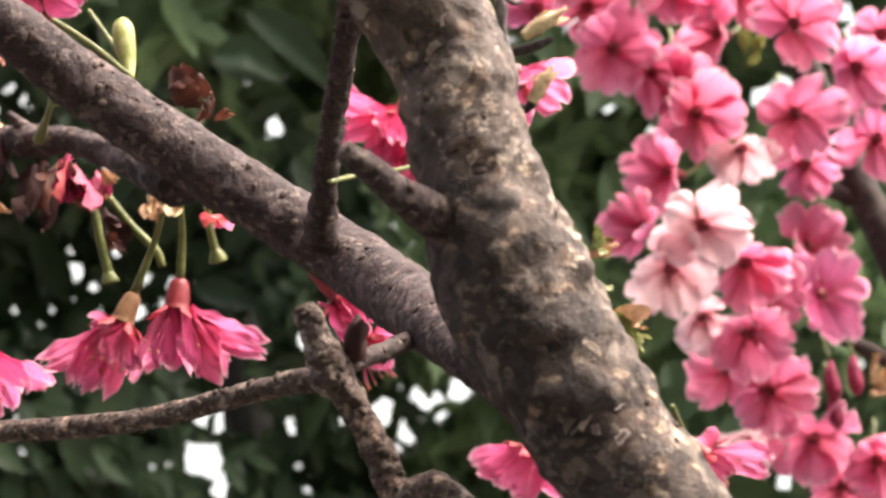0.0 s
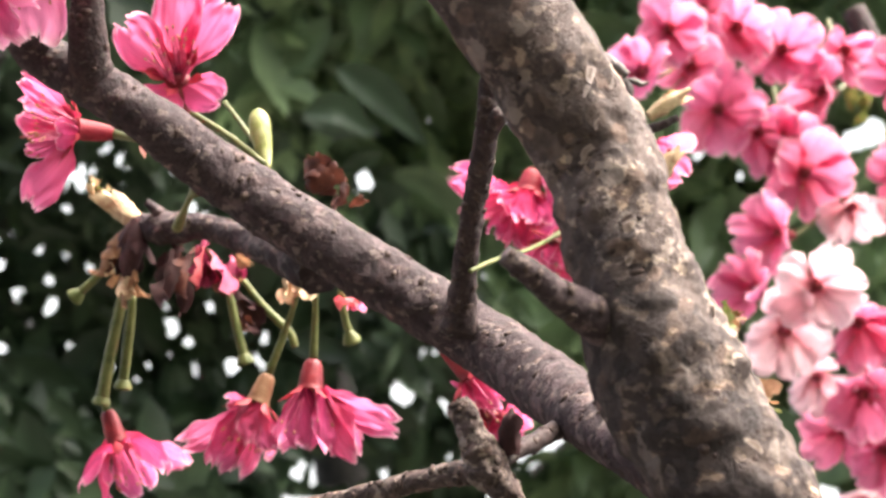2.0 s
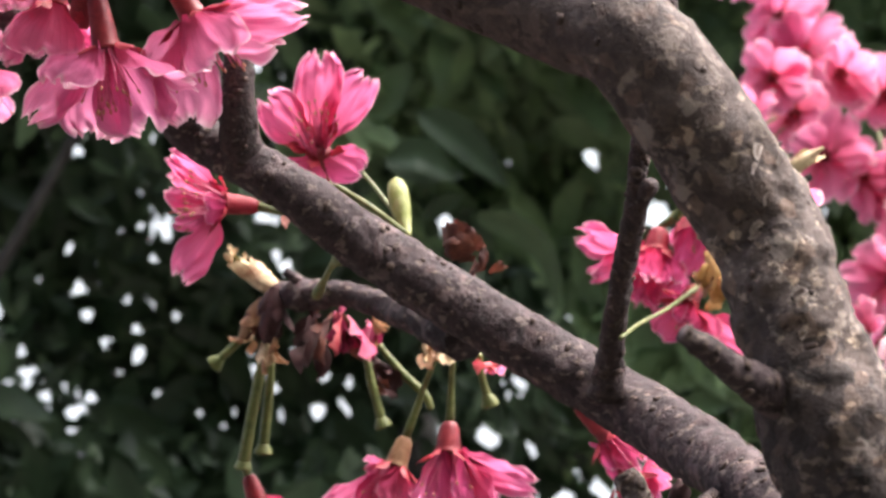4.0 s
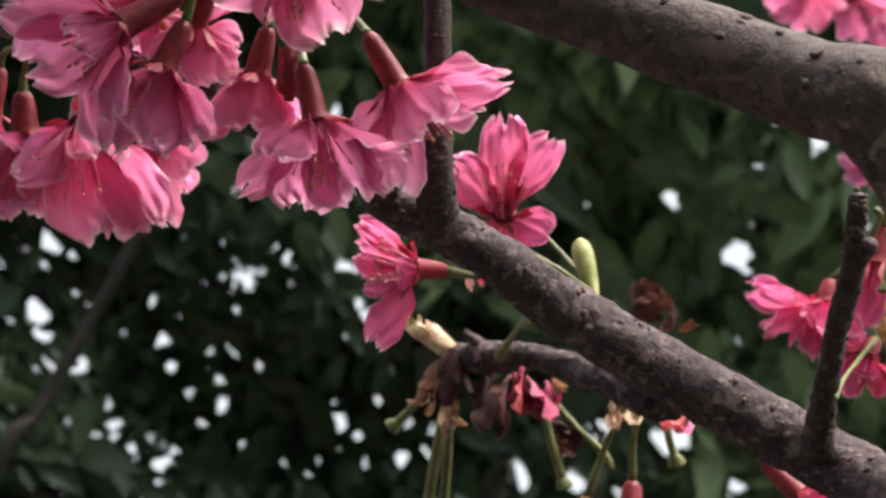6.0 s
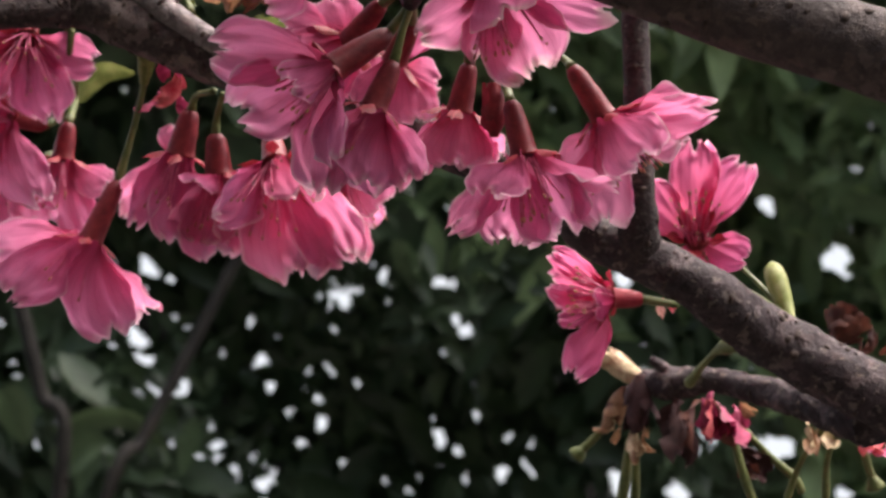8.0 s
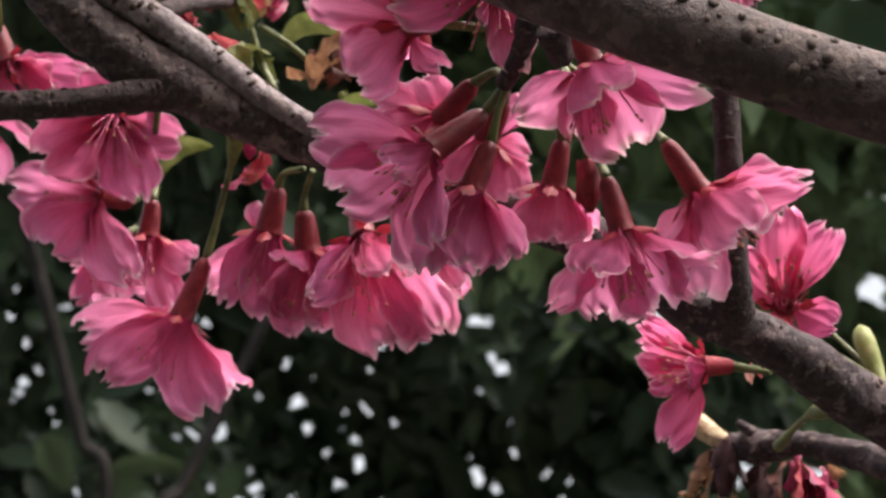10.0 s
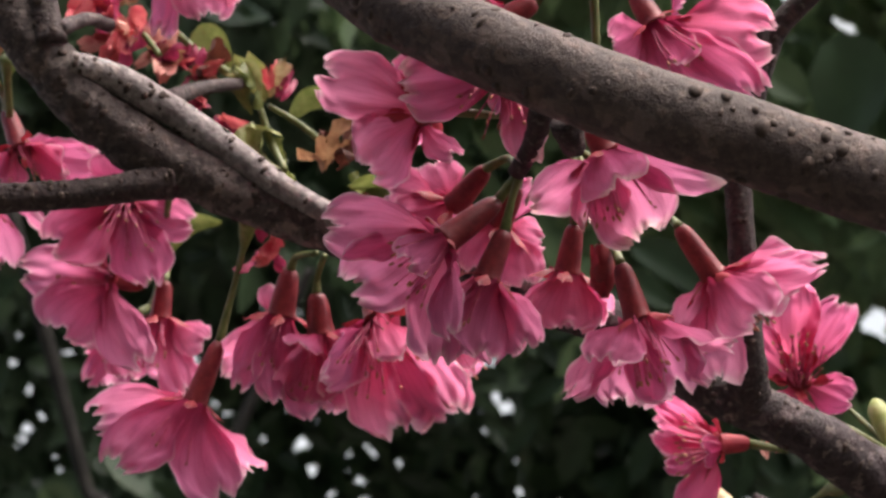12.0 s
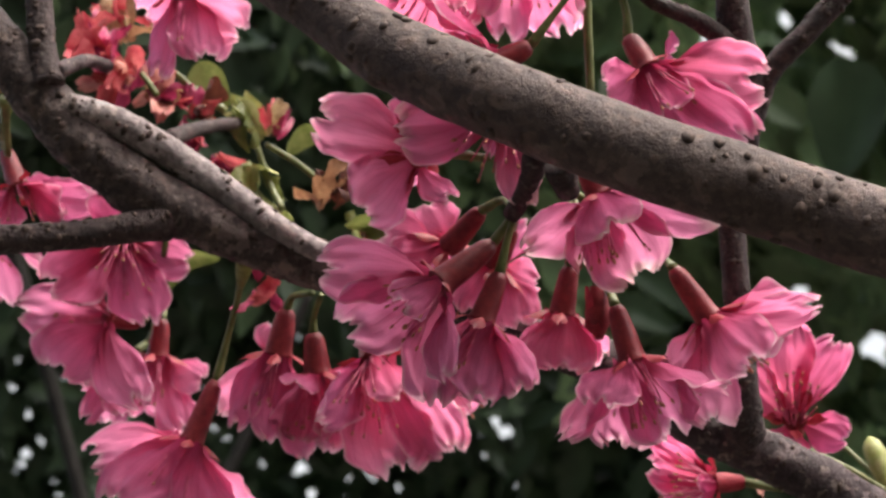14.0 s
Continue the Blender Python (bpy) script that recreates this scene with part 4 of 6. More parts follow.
blossom((-0.1216, 0.3289, 1.7471), (-0.1230, 0.3310, 1.7388), 20, 74, -40, 40, PINK, HANG, [(-0.1143, 0.3020, 1.7597), (-0.1240, 0.3409, 1.7604)], 43, stamens=8, shape=((-98, 62, 10.8, 10, -45), (-76, 22, 19.1, 12, -39), (-7, -3, 9.8, 10, 6), (-172, 33, 17.4, 12, 17), (138, 13, 13, 12, -17)))
blossom((-0.1325, 0.3463, 1.7451), (-0.1362, 0.3479, 1.7403), 15.5, 66, -36, 10, PINK, "small pink cherry blossom behind larger ones", [(-0.1144, 0.3025, 1.7585), (-0.1287, 0.3475, 1.7508)], 44, stamens=6, shape=((79, 25, 10, 7, -45), (44, -3, 15.4, 9, 38), (-79, 33, 9.9, 12, -37), (-152, 11, 14.4, 10, 31), (-135, 60, 9.4, 10, 45)))
blossom((-0.1570, 0.3098, 1.7868), (-0.1529, 0.3097, 1.7764), 19, 75, -20, 0, HOT, "pink cherry blossom with red sepals beside the branch", [(-0.1508, 0.2806, 1.7827), (-0.1547, 0.3004, 1.7865)], 45, stamens=8, shape=((-88, 50, 18.5, 11, 42), (-80, 24, 15.4, 12, 45), (87, 42, 8.2, 12, -36), (-151, 141, 7.4, 12, -45), (98, 118, 11.7, 12, -40)))
blossom((-0.1670, 0.3124, 1.7729), (-0.1646, 0.3114, 1.7646), 18, 70, -30, 40, PINK, "pink cherry blossom below the side twig", [(-0.1520, 0.2766, 1.7508)], 46, stamens=8)
blossom((-0.1075, 0.2792, 1.8218), (-0.1071, 0.2811, 1.8089), 19.5, 60, -38, 36, PINK, "pink cherry blossom hanging over withered blossoms", [(-0.1087, 0.2736, 1.8274)], 47, stamens=6, shape=((104, 17, 18.6, 8, -34), (-79, 9, 16.8, 15, -45), (-102, 49, 14.9, 12, 42), (114, 85, 9.4, 10, -36), (171, 70, 11.6, 14, 2)))

# ---- blossoms above the limb ----
blossom((-0.0096, 0.2438, 1.7691), (-0.0065, 0.2440, 1.7622), 18.5, 62, -22, 20, HOT, "pink cherry blossom with dark stamens behind the limb", [(-0.0116, 0.2394, 1.7826), (-0.0097, 0.2420, 1.7738)], 51, stamens=16, calyx_r=2.6, shape=((82, 87, 6.9, 11, -41), (-105, 55, 20.4, 14, 33), (-103, 22, 23, 13, 34), (35, 11, 12.3, 12, 15), (-130, 104, 8.8, 12, 41)))
blossom((-0.0287, 0.2458, 1.7697), (-0.0349, 0.2466, 1.7668), 17, 70, -30, 120, HOT, "pink cherry blossom with a red sepal behind the limb", [(-0.0177, 0.2416, 1.7819), (-0.0231, 0.2437, 1.7759)], 52)
blossom((-0.0431, 0.2470, 1.7947), (-0.0463, 0.2480, 1.7889), 18, 70, -40, 30, HOT, "deep pink cherry blossom over the limb", [(-0.0356, 0.2401, 1.7995)], 53, stamens=6)
blossom((-0.0289, 0.2469, 1.7968), (-0.0289, 0.2479, 1.7915), 17, 70, -40, 0, PINK, "pink cherry blossom hanging over the limb", [(-0.0276, 0.2398, 1.8013)], 54, stamens=6)
stem_thing = holder("bare_stalk", Matrix.Translation(Vector((-0.0165, 0.2485, 1.7808))), "bare green flower stalk behind the limb", "stalk")
stem("stalk", [(-0.0165, 0.2460, 1.7871), (-0.0168, 0.2502, 1.7766), (-0.0172, 0.2555, 1.7603)], [0.9, 0.9, 0.8], STEM, stem_thing, "", 8, 6, 0.08, 0.002, stem_thing.matrix_world.inverted())

# ---- blossoms on the branch ----
blossom((0.0275, 0.3323, 1.7071), (0.0265, 0.3200, 1.7107), 20, 40, -4, 20, CRIMSON, "deep pink cherry blossom wide open, seated on the branch", [(0.0469, 0.3242, 1.6931), (0.0390, 0.3271, 1.7000), (0.0295, 0.3321, 1.7071)], 61, stamens=22, stamen_len=0.55, spread=0.76, shape=((169, 49, 20.7, 11, -4), (134, 56, 18.3, 10, -16), (-132, 52, 14.7, 11, 16), (43, 82, 10.1, 10, -17), (-35, 79, 7.6, 10, 16)))
blossom((0.0137, 0.3205, 1.6972), (0.0063, 0.3169, 1.6966), 16.5, 58, -14, 0, CRIMSON, "deep pink cherry blossom facing sideways under the branch", [(0.0203, 0.3117, 1.6932)], 62, stamens=20, stamen_len=0.58, stalk_r=0.75, calyx_r=2.4, calyx_mat=SEPAL, shape=((120, 45, 14.7, 6.5, -28), (156, 44, 13.1, 9, -7), (-168, 44, 11.2, 9, 17), (-109, 62, 17.2, 9, 42), (-38, 17, 5.7, 7, -24)))
bud("green_bud", [(0.0474, 0.3244, 1.6924), (0.0465, 0.3264, 1.6967), (0.0453, 0.3271, 1.7020), (0.0447, 0.3281, 1.7059), (0.0445, 0.3287, 1.7077)], [0.9, 1.8, 2.4, 2.1, 0.6], BUD_GREEN, "pale green swelling leaf bud on the branch", "bud", 0)
bud("leaf_stalk", [(0.0471, 0.3260, 1.6940), (0.0428, 0.3314, 1.7023), (0.0364, 0.3365, 1.7121)], [0.7, 0.6, 0.5], STEM, "thin brown stalk behind the bud", "stalk", 0)
bud("dry_bud", [(0.0570, 0.3257, 1.6887), (0.0587, 0.3261, 1.6905), (0.0607, 0.3263, 1.6928), (0.0625, 0.3266, 1.6951)], [1.6, 3.3, 3.1, 0.8], DRY, "dry red-brown flower bud with loose scales on the branch", "bud", 16, DRY, seed=63, open_scales=28)
withered((0.0640, 0.3254, 1.6839), (0.5, 0.1, 0.8), 5, 5.0, [DRY], "small dry scales on the branch", 64, 70, "dry_bud")
withered((0.0693, 0.3459, 1.6683), (0.3, 0.0, -1.0), 4, 6, [CORAL, PINK], "shrivelled pink petal under the branch", 65, 50)

# ---- withered cluster on the spur ----
bud("leaf_bud", [(0.0179, 0.3619, 1.6880), (0.0148, 0.3632, 1.6898), (0.0112, 0.3654, 1.6924), (0.0077, 0.3663, 1.6954), (0.0049, 0.3675, 1.6979)], [1.9, 2.2, 2.2, 1.5, 0.3], BUD_CREAM, "cream and brown pointed bud at the spur's tip", "bud", 7, BUD_CREAM, open_scales=7)
withered((0.0064, 0.3660, 1.6962), (-0.8, 0.1, 0.6), 6, 4.5, [BUD_CREAM, BUD_GREEN, BUD_CREAM], "cream frayed scales at the bud's tip", 79, 45, "dry_bud")
bud("cut_stalk", [(0.0266, 0.3487, 1.6844), (0.0287, 0.3397, 1.6863), (0.0306, 0.3310, 1.6873), (0.0325, 0.3248, 1.6871), (0.0340, 0.3211, 1.6859)], [1.4, 0.8, 0.8, 1.9, 1.1], STEM, "olive broken stalk with a flared end on the spur", "stalk", 0)
bud("bud_husk", [(0.0166, 0.3590, 1.6890), (0.0163, 0.3592, 1.6844), (0.0151, 0.3609, 1.6788), (0.0141, 0.3631, 1.6748)], [1.6, 2.4, 2.4, 0.9], BUD_DARK, "dark wine-brown bud husk with tan scale tips under the spur", "bud", 12, BUD_DARK, seed=71, open_scales=18, group="bud husks")
bud("bud_husk", [(0.0137, 0.3659, 1.6875), (0.0115, 0.3678, 1.6850), (0.0093, 0.3701, 1.6809), (0.0083, 0.3710, 1.6781)], [1.2, 2.2, 2.1, 0.7], DRY, "small brown bud husk with tan scale tips under the spur", "bud", 9, RUST, seed=72, open_scales=18, group="bud husks")
withered((0.0147, 0.3632, 1.6743), (-0.1, -0.1, -1), 5, 6.5, [BUD_CREAM, RUST, RUST], "tan withered bud scales hanging from the husk", 77, 26)
withered((0.0097, 0.3707, 1.6787), (-0.2, -0.1, -1), 4, 4.5, [RUST, BUD_CREAM], "small tan withered bud scales", 78, 40)
withered((0.0335, 0.3576, 1.6816), (0.15, 0, -1), 6, 12, [WINE, WINE, CORAL, DRY], "wine-red withered cherry petals hanging from the spur", 73, 20, reach=0.2)
withered((0.0395, 0.3614, 1.6810), (0.3, 0, -1), 5, 6, [WINE, RUST], "dull red withered sepals hanging from the spur", 74, 50)
withered((0.0271, 0.3661, 1.6827), (-0.1, 0, -1), 6, 12, [BUD_DARK, DRY, BUD_DARK], "thin dark brown flower husk under the spur", 75, 16, reach=0.2)
withered((0.0405, 0.3701, 1.6718), (0.5, 0, -1), 4, 8, [DRY, BUD_DARK], "brown curled dry scale under the spur", 76, 25)


def spent(points, radii, label, seed, knob=True):
    thing = bud("spent_stalk", points, radii, STEM, label, "stalk", 0, seed=seed, group="spent flower stalks")
    if knob:
        end, before = Vector(points[-1]), Vector(points[-2])
        way = (end - before).normalized()
        stem("receptacle", [end - way * 0.002, end - way * 0.0006, end + way * 0.0010, end + way * 0.0014], [0.9, 1.7, 2.3, 1.9], STEM, thing, "flared yellowish receptacle", 12, 5, 0.1, 0.002,
             thing.matrix_world.inverted())
    return thing


SPENT = "spent olive-green flower stalk hanging from the spur"
spent([(0.0135, 0.3674, 1.6746), (0.0122, 0.3697, 1.6665), (0.0106, 0.3724, 1.6570), (0.0093, 0.3752, 1.6473)], [1.0, 1.35, 1.45, 1.6], SPENT, 81)
spent([(0.0153, 0.3709, 1.6726), (0.0148, 0.3732, 1.6644), (0.0139, 0.3768, 1.6515)], [0.9, 1.2, 1.3], SPENT, 82)
spent([(0.0096, 0.3701, 1.6809), (0.0057, 0.3725, 1.6769), (0.0012, 0.3750, 1.6730)], [0.8, 1.0, 1.1], SPENT, 83)
spent([(0.0389, 0.3656, 1.6737), (0.0406, 0.3673, 1.6669), (0.0435, 0.3697, 1.6576)], [0.9, 1.15, 1.2], SPENT, 84)
spent([(0.0417, 0.3685, 1.6776), (0.0476, 0.3698, 1.6709), (0.0539, 0.3709, 1.6652), (0.0557, 0.3718, 1.6615)], [0.8, 1.0, 1.1, 0.9], SPENT, 85, False)
spent([(0.0655, 0.3456, 1.6705), (0.0666, 0.3490, 1.6655), (0.0685, 0.3513, 1.6603)], [0.8, 0.9, 1.0], "spent flower stalk with a flared end under the branch", 86)
withered((0.0548, 0.3457, 1.6732), (-0.1, 0, -1), 4, 7, [RUST, BUD_CREAM], "yellow bud scales under the branch", 87, 30)
blossom((0.0602, 0.3673, 1.6577), (0.0598, 0.3672, 1.6504), 18, 60, -24, 10, HOT, "ruffled deep pink cherry blossom hanging on an olive stalk", [(0.0591, 0.3386, 1.6713), (0.0601, 0.3604, 1.6676)], 91, ruffle=1.8, calyx_r=3.1, vary=24, spread=0.66, petals=6, shape=((-91, 72, 20.4, 9, 45), (-88, 31, 18.3, 9, 45), (-68, 13, 15.5, 9, -45), (36, -6, 15, 8, 21), (124, 22, 15, 8, -34), (-110, 59, 16, 9, 43), (-162, 32, 14.3, 10, 11)))
blossom((0.0495, 0.3711, 1.6543), (0.0472, 0.3712, 1.6474), 19, 56, -26, 0, HOT, "faded ruffled pink cherry blossom on an olive stalk", [(0.0564, 0.3417, 1.6724), (0.0539, 0.3642, 1.6668)], 92, ruffle=1.8, calyx_r=2.8, calyx_mat=RUST, vary=24, spread=0.64, shape=((110, 34, 19.6, 8, -42), (129, 7, 18.1, 9, -30), (-25, 7, 10.6, 9, -16), (-78, 28, 11.2, 8, -45), (-170, 17, 18.1, 10, 7), (111, 70, 5.6, 5, -45), (-151, 36, 13.9, 10, 21)))
blossom((0.0104, 0.3779, 1.6449), (0.0133, 0.3787, 1.6375), 17, 58, -34, 30, CRIMSON, "drooping crimson and pink cherry blossom", [(0.0095, 0.3763, 1.6470)], 93, ruffle=1.5, vary=18, spread=0.7)

# ---- blossoms behind the upright twig, the branch and the trunk ----
blossom((0.1290, 0.3698, 1.7257), (0.1266, 0.3705, 1.7155), 17, 30, -20, 20, CRIMSON, "deep pink cherry blossom with long red sepals behind the trunk", [(0.1260, 0.3533, 1.7284)], 101, calyx_mat=SEPAL, calyx_r=3.2, sepal_size=7.5, stamens=4, shape=((91, -4, 17, 9.5, 45), (-94, 74, 7.6, 6, 42), (146, 22, 10.4, 7, -27), (-136, 55, 7.8, 8, 23)))
blossom((0.1165, 0.3777, 1.7130), (0.1152, 0.3775, 1.7066), 16, 60, -30, 90, CRIMSON, "full ruffled deep pink cherry blossom facing sideways", [(0.1290, 0.3704, 1.7236)], 102, ruffle=1.9, stamens=8, calyx_mat=SEPAL, calyx_r=3.4, shape=((101, 93, 17.5, 9, -42), (97, 51, 16.5, 8, -44), (85, 16, 14.3, 9, 45), (21, 3, 16.6, 9, 8), (-53, 8, 17.5, 9, -40), (-76, 30, 12.7, 8, 45), (-106, 66, 8.5, 9, 38), (47, 55, 9.9, 9, 45), (9, 30, 13, 8, 1), (-25, 33, 12.5, 8, -32)))
blossom((0.1239, 0.3676, 1.6946), (0.1208, 0.3671, 1.6899), 16, 75, -35, 30, CRIMSON, "ruffled deep pink cherry blossom on a thin stalk", [(0.0878, 0.2812, 1.6601), (0.0962, 0.3051, 1.6689), (0.1105, 0.3420, 1.6820)], 103, stalk_r=0.48, ruffle=1.6, stamens=6, shape=((149, 0, 11.7, 9, -22), (-42, 14, 6, 9, -43), (-89, 54, 9.3, 9, 38), (-100, 93, 18.8, 10, 39), (105, 160, 4.9, 8, -45)))
withered((0.1273, 0.3564, 1.6987), (0.0, -0.4, -0.8), 10, 11, [OCHRE, OCHRE, RUST], "yellow-brown withered blossom behind the upright twig", 104, 55)
spent([(0.1198, 0.3469, 1.7226), (0.1211, 0.3475, 1.7205), (0.1188, 0.3514, 1.7152), (0.1159, 0.3557, 1.7085)], [0.8, 0.9, 1.0, 1.1], "bent olive flower stalk behind the trunk", 115, False)
spent([(0.1232, 0.3483, 1.7178), (0.1239, 0.3501, 1.7122), (0.1227, 0.3518, 1.7036)], [0.9, 1.1, 1.2], "olive flower stalk over red sepals", 116)
blossom((0.0897, 0.3538, 1.6610), (0.0972, 0.3525, 1.6527), 19, 70, -36, 30, CRIMSON, "deep pink cherry blossom behind the branch", [(0.0823, 0.3321, 1.6611)], 105, ruffle=1.3, stamens=8, shape=((-45, -10, 10.2, 9, -33), (-129, 21, 8.2, 9, 27), (97, 12, 7.3, 9, -45), (157, 29, 12.1, 8, -21), (102, 72, 2, 7, -45)))
blossom((0.0997, 0.3591, 1.6493), (0.1031, 0.3589, 1.6435), 17, 68, -44, 0, CRIMSON, "deep pink cherry blossom hanging below the branch", [(0.0916, 0.3518, 1.6596)], 106, ruffle=1.3, stamens=8, shape=((-76, 46, 8.3, 9, 45), (-43, 0, 6.8, 9, -33), (-102, 82, 6.7, 9, 45), (173, -23, 4.2, 8, -9), (-126, 38, 8.9, 9, 32)))
bud("leaf_bud", [(0.0901, 0.2447, 1.6205), (0.0898, 0.2442, 1.6229), (0.0897, 0.2425, 1.6256), (0.0899, 0.2420, 1.6277)], [1.5, 1.8, 1.3, 0.3], BUD_DARK, "dark pointed bud on a knobbly twig", "bud", 3, BUD_DARK)
blossom((0.1604, 0.4018, 1.6293), (0.1567, 0.4038, 1.6235), 21, 72, -32, 0, HOT, "deep pink cherry blossom below the fork", [(0.1646, 0.3968, 1.6383)], 107, stamens=8, ruffle=1.3, shape=((94, 35, 15.5, 10, 45), (3, 7, 13.1, 14, -5), (-143, 151, 4.6, 12, -20), (-78, 75, 11.5, 14, -45), (-136, 32, 10.2, 12, 26)))
blossom((0.1905, 0.3799, 1.6256), (0.1953, 0.3790, 1.6216), 15, 72, -40, 40, HOT, "pink cherry blossom behind the trunk's foot", [(0.1789, 0.3546, 1.6307)], 108, stamens=8, shape=((-92, 27, 16.2, 10, 45), (33, -5, 8.4, 8, 12), (-111, 155, 4.5, 8, -38), (101, 101, 6.6, 10, 45), (131, 171, 7.8, 10, 38)))
blossom((0.1416, 0.3707, 1.7197), (0.1443, 0.3690, 1.7162), 12, 60, -20, 0, HOT, "pink cherry petals beside the trunk", [(0.1362, 0.3624, 1.7147)], 109, stamens=0)
bud("leaf_bud", [(0.1345, 0.3248, 1.7101), (0.1370, 0.3240, 1.7121), (0.1404, 0.3230, 1.7144), (0.1438, 0.3220, 1.7166)], [1.3, 1.7, 1.4, 0.4], BUD_CREAM, "cream-tipped tan leaf bud beside the trunk", "bud", 6, BUD_CREAM, open_scales=7)
wood("twig", [(0.1291, 0.3267, 1.6896), (0.1323, 0.3241, 1.6982), (0.1310, 0.3231, 1.7024), (0.1296, 0.3220, 1.7071), (0.1287, 0.3210, 1.7115), (0.1287, 0.3201, 1.7149), (0.1273, 0.3195, 1.7176)], [1.5, 1.2, 1.2, 1.0, 1.0, 1.1, 0.6], BARK_PALE, "pale weathered twig behind the trunk", 12, 8, 0.25, 0.003)
wood("twig", [(0.1271, 0.3199, 1.7163), (0.1294, 0.3195, 1.7166), (0.1312, 0.3195, 1.7159), (0.1331, 0.3192, 1.7162)], [0.8, 0.7, 0.7, 0.4], BARK_PALE, "", 10, 6, 0.25, 0.002)
wood("twig", [(0.1204, 0.3192, 1.7219), (0.1232, 0.3191, 1.7210), (0.1259, 0.3193, 1.7193), (0.1283, 0.3193, 1.7178)], [1.8, 1.7, 1.5, 0.8], BARK_PALE, "", 10, 6, 0.25, 0.002)
wood("twig", [(0.1301, 0.3276, 1.7057), (0.1332, 0.3268, 1.7071), (0.1371, 0.3260, 1.7082), (0.1415, 0.3249, 1.7103)], [1.2, 1.3, 1.2, 0.8], BARK_TWIG, "", 10, 6, 0.25, 0.002)
bud("leaf_bud", [(0.1362, 0.3227, 1.6936), (0.1374, 0.3219, 1.6963), (0.1390, 0.3209, 1.6992), (0.1402, 0.3200, 1.7019)], [1.2, 1.6, 1.3, 0.4], BUD_CREAM, "small tan leaf bud beside the trunk", "bud", 6, BUD_CREAM, open_scales=6)
wood("twig", [(0.1325, 0.3243, 1.6931), (0.1355, 0.3241, 1.6927), (0.1367, 0.3235, 1.6944)], [1.0, 1.1, 1.2], BARK_TWIG, "", 10, 6, 0.25, 0.002)
withered((0.1578, 0.3495, 1.6666), (1, 0, 0.2), 6, 7, [YOUNG_LEAF, RUST], "yellow-green unfolding leaves behind the trunk", 111, 60, "young_leaves")
withered((0.1579, 0.3497, 1.6570), (1, 0, 0.1), 3, 5, [YOUNG_LEAF], "small green leaf tip behind the trunk", 112, 40, "young_leaves")
withered((0.1609, 0.3496, 1.6509), (1, 0, -0.3), 6, 9, [RUST, YOUNG_LEAF], "rust and green bud scales behind the trunk", 113, 60, "young_leaves")
withered((0.1643, 0.3503, 1.6458), (0.5, 0, -1), 4, 9, [BUD_GREEN, RUST], "tan curled leaf behind the trunk", 114, 30, "young_leaves")

# ---- withered and green buds above the branch ----
withered((-0.1329, 0.3079, 1.8113), (-0.3, -0.3, 0.6), 14, 9.5, [CORAL, WINE, CORAL, HOT], "crimson crumpled withered cherry blossom above the branch", 121, 80)
withered((-0.1286, 0.3090, 1.8037), (0.2, -0.6, -0.2), 17, 8.5, [CORAL, SALMON, WINE], "coral-red crumpled cherry blossom", 122, 85)
withered((-0.1196, 0.3129, 1.8003), (0.3, -0.6, 0.0), 15, 8.5, [SALMON, RUST, WINE, SALMON], "orange and cream withered blossom", 123, 85)
withered((-0.1302, 0.3176, 1.8223), (0, -0.4, 0.6), 11, 9, [RUST, BUD_CREAM, CORAL], "tan withered blossom above the branch", 124, 80)
withered((-0.1129, 0.3152, 1.7955), (0.4, -0.4, -0.3), 12, 8, [WINE, CORAL, DRY], "dark red withered petals on a spur", 125, 70)
withered((-0.1073, 0.3198, 1.7848), (0, -0.3, -0.8), 6, 9, [CORAL, WINE], "red withered petals below a spur", 126, 50)
withered((-0.0928, 0.3179, 1.7914), (0.3, -0.3, 0.4), 7, 8, [WINE, BUD_CREAM, CORAL], "red and cream bud scales on a spur", 127, 60)
withered((-0.0967, 0.3125, 1.7883), (-0.1, -0.4, 0.5), 4, 11, [YOUNG_LEAF, BUD_GREEN], "yellow-green leaf bud opening on a spur", 128, 40, "young_leaves")
withered((-0.0979, 0.3157, 1.7799), (0.0, -0.2, -1), 4, 13, [YOUNG_LEAF, BUD_GREEN], "yellow-green bud leaves hanging", 129, 22, "young_leaves")
spent([(-0.0955, 0.3138, 1.7850), (-0.0930, 0.3153, 1.7763), (-0.0891, 0.3126, 1.7672)], [0.8, 0.9, 0.9], "pale green flower stalk above the branch", 130, False)
spent([(-0.0941, 0.3173, 1.7873), (-0.0879, 0.3229, 1.7848), (-0.0815, 0.3291, 1.7810)], [0.7, 0.8, 0.8], "thin green flower stalk above the branch", 131, False)
spent([(-0.1177, 0.3131, 1.8082), (-0.1123, 0.3183, 1.8041), (-0.1052, 0.3226, 1.7997)], [0.8, 1.0, 1.1], "green flower stalk beside withered blossoms", 132, False)
spent([(-0.1227, 0.3053, 1.8028), (-0.1205, 0.3056, 1.7997), (-0.1187, 0.3058, 1.7968)], [0.7, 0.8, 0.8], "pale stalk among withered blossoms", 133, False)
withered((-0.0776, 0.3066, 1.7677), (0.4, -0.3, 0.9), 9, 10, [DRY, DRY, RUST], "brown dry bud beside the branch", 134, 45, "dry_bud")
withered((-0.0704, 0.3058, 1.7597), (0.5, -0.2, -0.3), 5, 11, [YOUNG_LEAF, RUST, BUD_GREEN], "green and orange opening leaf bud", 135, 40, "young_leaves")
withered((-0.0928, 0.3109, 1.7494), (0, -0.2, -1), 6, 8, [WINE, CORAL], "wine-red withered scales under the branch", 136, 50)
